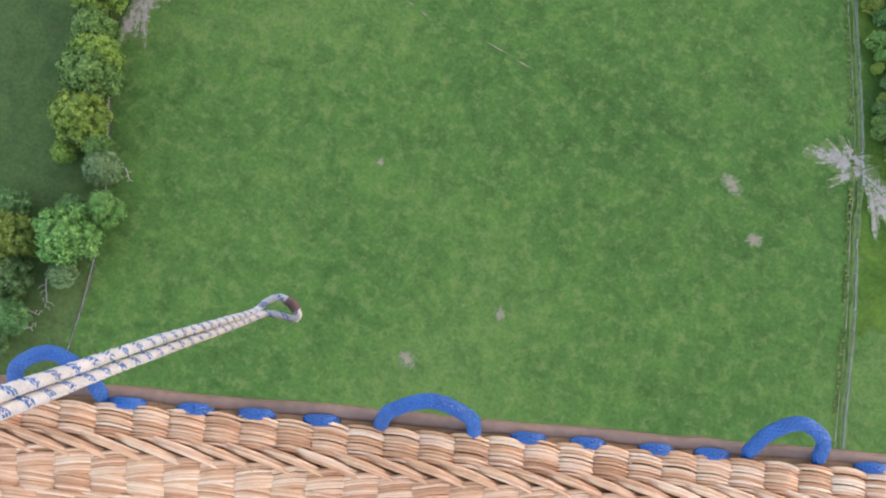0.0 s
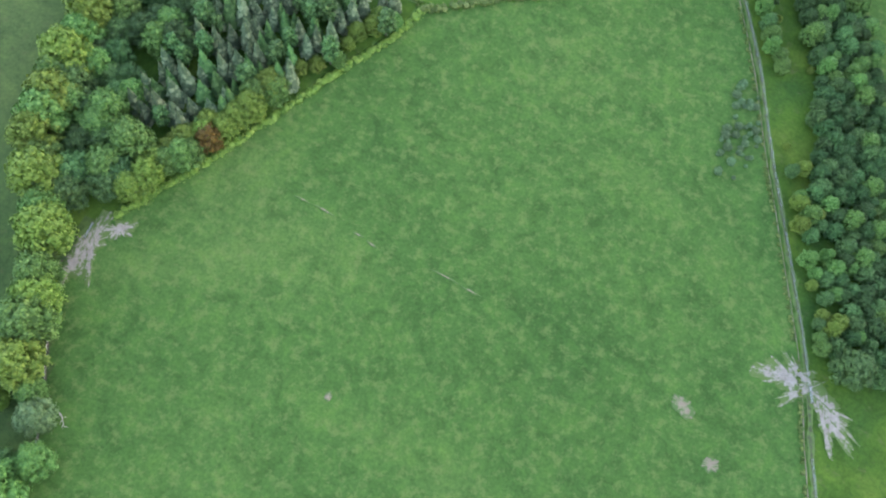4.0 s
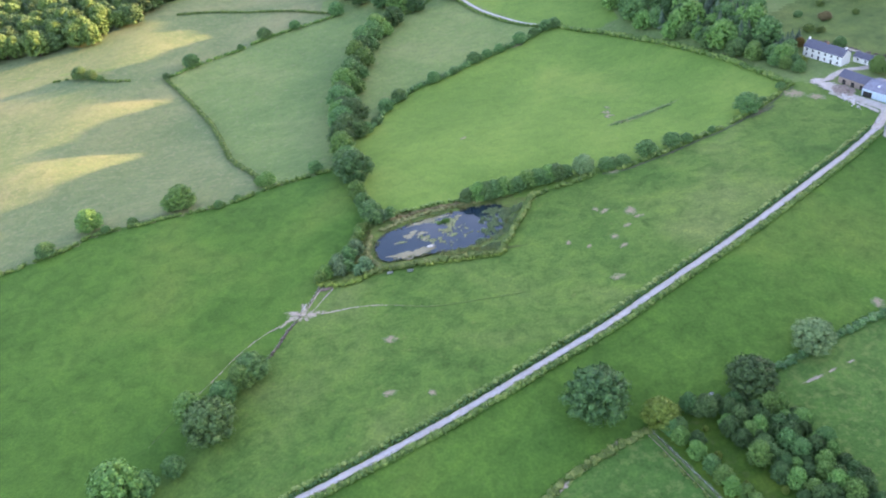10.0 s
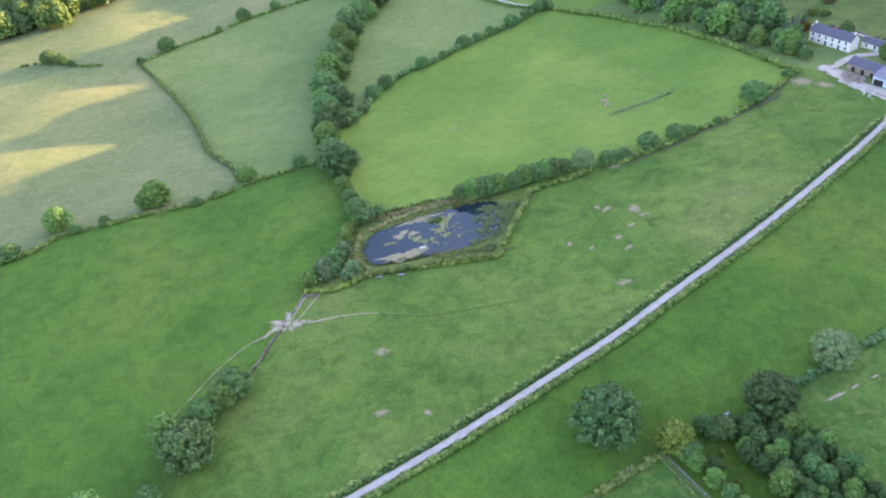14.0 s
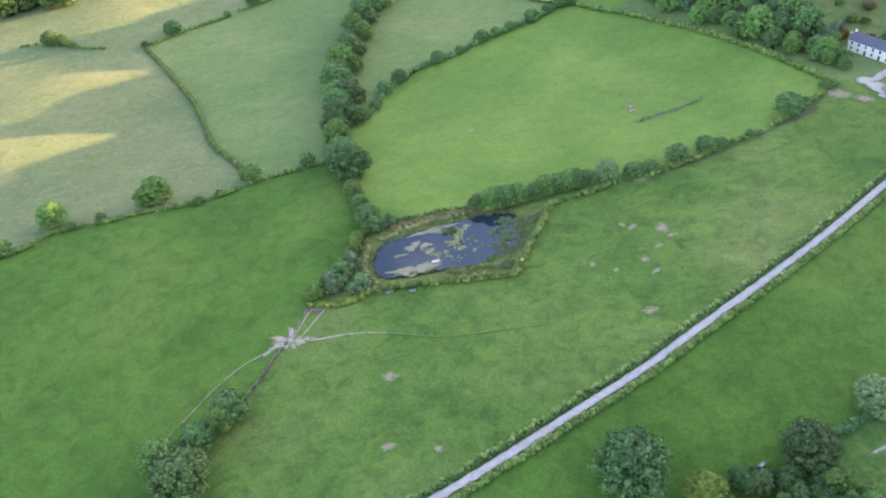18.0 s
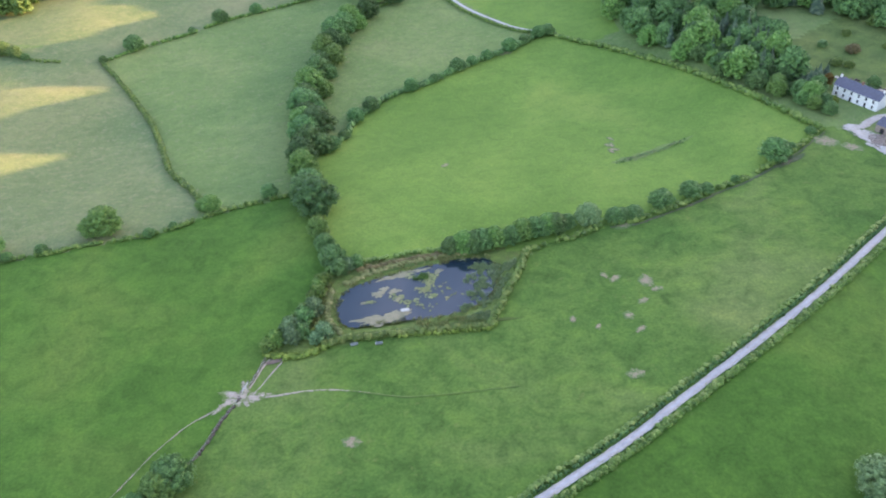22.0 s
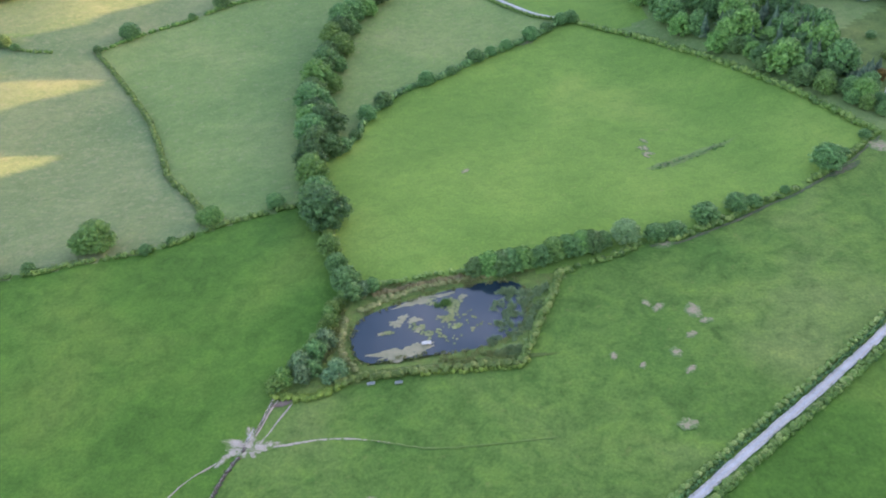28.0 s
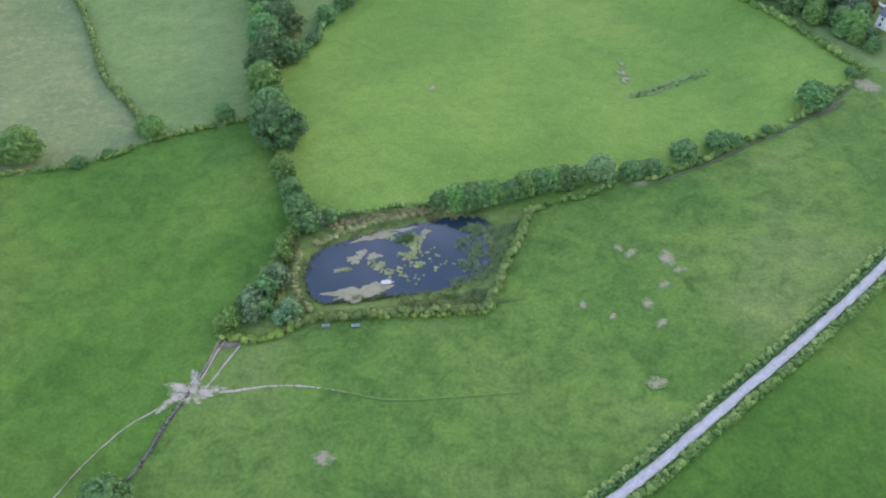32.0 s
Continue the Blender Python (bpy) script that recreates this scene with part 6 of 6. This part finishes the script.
CANE = material("wicker_cane", cane_build)
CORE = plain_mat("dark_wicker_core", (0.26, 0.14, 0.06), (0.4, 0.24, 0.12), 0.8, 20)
HIDE = plain_mat("brown_hide_edging", (0.12, 0.075, 0.055), (0.24, 0.15, 0.11), 0.6, 14, bump_d=0.001)
BLUE = plain_mat("blue_braided_cord", (0.008, 0.066, 0.23), (0.015, 0.115, 0.36), 0.55, 60, bump_d=0.0005)
CREAM = plain_mat("cream_braided_cord", (0.36, 0.36, 0.36), (0.48, 0.48, 0.48), 0.7, 60, bump_d=0.0005)
TAPE = plain_mat("dark_whipping", (0.06, 0.035, 0.03), (0.12, 0.07, 0.06), 0.6, 60, bump_d=0.0005)

BASKET = tagged(new("balloon_basket"), "woven wicker balloon basket with blue rope handles along its rim", "basket")
BASKET.location, BASKET.rotation_euler = (3.7861, -54.1230, 169.32), (0, 0, radians(18.58))


def smooth_line(pts, n):
    p = [Vector(q) for q in pts]
    p = [2 * p[0] - p[1], *p, 2 * p[-1] - p[-2]]
    out = []
    for i in range(1, len(p) - 2):
        for j in range(n):
            t = j / n
            a, b, c, d = p[i - 1], p[i], p[i + 1], p[i + 2]
            out.append(0.5 * (2 * b + (c - a) * t + (2 * a - 5 * b + 4 * c - d) * t * t + (3 * b - a - 3 * c + d) * t ** 3))
    out.append(p[-2])
    return out


def tube(verts, faces, line, r, sides=5, taper=0.0, flat=1.0):
    """Adds a tube along a line of vectors to a mesh in the making."""
    o, n = len(verts), len(line)
    ref = Vector((0.31, 0.22, 0.92))
    for i, c in enumerate(line):
        d = (line[min(n - 1, i + 1)] - line[max(0, i - 1)]).normalized()
        s = d.cross(ref).normalized()
        u = s.cross(d)
        k = r * (1 - taper * abs(2 * i / (n - 1) - 1) ** 3)
        for j in range(sides):
            a = 6.2832 * j / sides
            verts.append(tuple(c + s * (k * math.cos(a)) + u * (k * flat * math.sin(a))))
    for i in range(n - 1):
        for j in range(sides):
            a, b = o + i * sides + j, o + i * sides + (j + 1) % sides
            faces.append((a, b, b + sides, a + sides))
    faces.append(tuple(o + j for j in range(sides))[::-1])
    faces.append(tuple(o + (n - 1) * sides + j for j in range(sides)))


def rim_point(u, s):
    """A point of the rim's rounded section: s metres inwards over it from the outer edge."""
    r = 0.075
    a = min(s / r, 2.2)
    v, w = -r * math.sin(a) * 0.55 - 0.52 * s, -r * 0.45 * (1 - math.cos(a))
    return Vector((u, v, w))


def rim_side(length, seed, fine):
    """The woven border along one side: an outer row of cells, a plaited ridge, a herringbone band and inner rows of cells."""
    rng = random.Random(seed)
    verts, faces = [], []
    pitch, count, ends = (0.0305, 9, 6) if fine else (0.061, 4, 5)
    thick = 1.0 if fine else 1.9

    def cane(u0, s0, u1, s1, up, sag, r):
        line = []
        for q in range(ends):
            t = q / (ends - 1)
            p = rim_point(min(length - 0.004, max(0.004, u0 + (u1 - u0) * t + rng.uniform(-0.0005, 0.0005))), s0 + (s1 - s0) * t - 0.003 * math.sin(math.pi * t))
            line.append(p + Vector((0, 0, up * math.sin(math.pi * t) ** 0.8 - sag)))
        tube(verts, faces, line, r * thick, 5, 0.25)

    n = int(length / pitch)
    for i in range(n):
        u = pitch * (i + 0.5)
        for k in range(count):                      # outer row
            s = 0.008 + 0.024 * k / (count - 1) + rng.uniform(-0.0006, 0.0006)
            cane(u - 0.60 * pitch, s - 0.002, u + 0.66 * pitch, s + 0.002, 0.0046, 0.0008, rng.uniform(0.0013, 0.0021))
        for k in range(5):                          # plaited ridge
            a = u + 0.07 * k * pitch + rng.uniform(-0.001, 0.001)
            cane(a - 1.15 * pitch, 0.026 + 0.0015 * k, a + 1.0 * pitch, 0.044 + 0.0022 * k, 0.0088, 0.0004, rng.uniform(0.0013, 0.0019))
        high = rng.uniform(0.0046, 0.0062)
        for k in range(count):                      # slanting band under it
            s = 0.046 + 0.020 * k / (count - 1) + rng.uniform(-0.0006, 0.0006)
            cane(u - 0.72 * pitch, s + 0.004, u + 0.72 * pitch, s - 0.004, high, 0.0010, rng.uniform(0.0013, 0.0020))
        for row in range(5):                        # inner rows
            s0 = 0.066 + 0.0225 * row
            c = u + (0.5 * pitch if row % 2 else 0.0)
            high = rng.uniform(0.0042, 0.0062)
            for k in range(count):
                s = s0 + 0.0215 * k / (count - 1) + rng.uniform(-0.0006, 0.0006)
                cane(c - 0.66 * pitch, s - 0.0015, c + 0.66 * pitch, s + 0.0015, high, 0.0010, rng.uniform(0.0013, 0.0020))
    return mesh_of("woven_rim", verts, faces, [CANE], True)


LU, LV, HB = 1.55, 1.2, 1.05
u_lo = -0.62
sides = [((u_lo, 0, 0), 0.0, LU), ((u_lo + LU, 0, 0), -90.0, LV), ((u_lo + LU, -LV, 0), 180.0, LU), ((u_lo, -LV, 0), 90.0, LV)]
for i, (at, turn, length) in enumerate(sides):
    ob = new("woven_rim", rim_side(length, 700 + i, i == 0))
    ob.parent, ob.location, ob.rotation_euler = BASKET, at, (0, 0, radians(turn))
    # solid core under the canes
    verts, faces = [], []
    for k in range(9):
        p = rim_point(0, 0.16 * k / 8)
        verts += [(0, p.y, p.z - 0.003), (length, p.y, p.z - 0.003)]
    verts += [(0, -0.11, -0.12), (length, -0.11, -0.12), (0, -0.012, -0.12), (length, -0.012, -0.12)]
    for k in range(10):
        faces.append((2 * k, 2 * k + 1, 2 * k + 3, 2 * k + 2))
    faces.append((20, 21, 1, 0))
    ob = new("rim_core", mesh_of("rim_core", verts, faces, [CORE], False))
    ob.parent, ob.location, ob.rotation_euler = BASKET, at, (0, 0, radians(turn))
    # hide edging outside the plait
    verts, faces = [], []
    rng = random.Random(720 + i)
    tube(verts, faces, [Vector((length * k / 60, 0.004 + rng.uniform(-0.0012, 0.0012), -0.006 + rng.uniform(-0.001, 0.001))) for k in range(61)], 0.0066, 8)
    ob = new("hide_edging", mesh_of("hide_edging", verts, faces, [HIDE], True))
    ob.parent, ob.location, ob.rotation_euler = BASKET, at, (0, 0, radians(turn))
    tagged(ob, "worn brown hide edging strip")
    # wall of coarser weave below
    verts, faces = [], []
    for row in range(24):
        z = -0.13 - 0.038 * row
        line = []
        for k in range(int((length - 0.14) / 0.03) + 1):
            line.append(Vector((0.07 + 0.03 * k, -0.09 - 0.0065 * row + 0.016 * math.sin(math.pi * (k / 2 + row)), z)))
        tube(verts, faces, line, 0.019, 6)
    ob = new("wicker_wall", mesh_of("wicker_wall", verts, faces, [CANE], True))
    ob.parent, ob.location, ob.rotation_euler = BASKET, at, (0, 0, radians(turn))
bm = box_bm(LU - 0.5, LV - 0.5, 0.03, (u_lo + LU / 2, -LV / 2, -HB))
part("basket_floor", bm, CORE, BASKET, "dark wooden basket floor")


def braid(line, r, pitch, strand, count, colours, name, parent, label=""):
    """A braided rope along a line: strands winding both ways, each over one and under the next."""
    n = len(line)
    length = [0.0]
    for a, b in zip(line, line[1:]):
        length.append(length[-1] + (b - a).length)
    frames, ref = [], None
    for i, c in enumerate(line):
        d = (line[min(n - 1, i + 1)] - line[max(0, i - 1)]).normalized()
        ref = (ref - d * ref.dot(d)).normalized() if ref else d.orthogonal().normalized()
        frames.append((c, ref.copy(), d.cross(ref)))
    mats = list(dict.fromkeys(colours))
    verts, faces, index = [], [], []
    tube(verts, faces, line, r - 0.2 * strand, 10)
    index += [0] * len(faces)
    for s in range(2 * count):
        way, k = (1, s) if s < count else (-1, s - count)
        path = []
        for i, (c, e, f) in enumerate(frames):
            turn = 6.2832 * length[i] / pitch
            a = way * turn + 6.2832 * k / count
            lift = r + 0.22 * strand * way * math.sin(turn * count + 3.1416 * k)
            path.append(c + e * (lift * math.cos(a)) + f * (lift * math.sin(a)))
        before = len(faces)
        tube(verts, faces, path, strand, 5, 0.0)
        index += [mats.index(colours[s % len(colours)])] * (len(faces) - before)
    ob = new(name, mesh_of(name, verts, faces, mats, True, index))
    ob.parent = parent
    if label:
        tagged(ob, label)
    return ob


for u0, u1, lean, rise, dv in ((-0.078, -0.008, 0.03, 0.031, 0.011), (0.231, 0.312, 0.026, 0.042, 0.002), (0.556, 0.619, 0.026, 0.028, 0.010)):
    mid = (u0 + u1) / 2
    arc = smooth_line([(u0 - 0.004, -0.010, -0.03), (u0, -0.003 + 0.5 * dv, 0.0), (u0 + 0.008, 0.010 + dv, rise * 0.74), (mid, lean * 0.5 + 0.008 + dv, rise), (u1 - 0.008, 0.010 + dv, rise * 0.74), (u1, -0.003 + 0.5 * dv, 0.0), (u1 + 0.004, -0.010, -0.03)], 14)
    braid(arc, 0.0048, 0.048, 0.0016, 9, [BLUE], "rope_handle", BASKET, "blue braided rope handle looped through the rim")
for u in (0.014, 0.072, 0.124, 0.18, 0.36, 0.413, 0.474, 0.524, 0.669, 0.722, -0.16, -0.215, -0.27, 0.785):
    arc = smooth_line([(u - 0.013, -0.003, -0.006), (u - 0.006, -0.003, 0.0005), (u, -0.003, 0.0024), (u + 0.006, -0.003, 0.0005), (u + 0.013, -0.003, -0.006)], 6)
    braid(arc, 0.0040, 0.048, 0.0012, 9, [BLUE], "rope_stitch", BASKET, "blue rope stitch showing through the wicker")

ROPE = tagged(new("drop_line"), "cream braided rope with blue flecks, doubled into a hanging loop", "rope")
ROPE.location, ROPE.rotation_euler = (3.7828, -54.1135, 169.32), (0, 0, radians(19.03))
run = [(-0.25, -0.05, 1.5), (-0.05, -0.03, 0.75), (0.006, -0.016, 0.283), (0.011, 0.001, 0.211), (0.015, 0.012, 0.15), (0.021, 0.027, 0.068), (0.028, 0.046, -0.045), (0.040, 0.072, -0.214), (0.048, 0.091, -0.333), (0.059, 0.105, -0.344), (0.074, 0.113, -0.342), (0.087, 0.111, -0.342), (0.099, 0.101, -0.343), (0.104, 0.092, -0.344), (0.099, 0.087, -0.345), (0.08, 0.09, -0.346), (0.061, 0.091, -0.346), (0.047, 0.079, -0.308), (0.041, 0.063, -0.215), (0.029, 0.035, -0.047), (0.022, 0.0165, 0.066), (0.016, 0.0014, 0.147), (0.012, -0.010, 0.21), (0.007, -0.028, 0.281), (-0.045, -0.045, 0.75), (-0.24, -0.065, 1.5)]
line = smooth_line(run, 40)
fine = [line[0]]
for p in line[1:]:
    if (p - fine[-1]).length > 0.0028:
        fine.append(p)
braid(fine, 0.0037, 0.026, 0.0013, 8, [CREAM, CREAM, BLUE, BLUE, BLUE, CREAM, CREAM, CREAM, CREAM, CREAM, CREAM, CREAM, CREAM, CREAM, CREAM, CREAM], "rope_strand", ROPE)
verts, faces = [], []
tube(verts, faces, smooth_line([(0.087, 0.111, -0.342), (0.095, 0.106, -0.3425), (0.101, 0.098, -0.3435)], 8), 0.0072, 10)
ob = new("whipping", mesh_of("whipping", verts, faces, [TAPE], True))
ob.parent = ROPE
tagged(ob, "dark brown tape whipping at the loop's end")
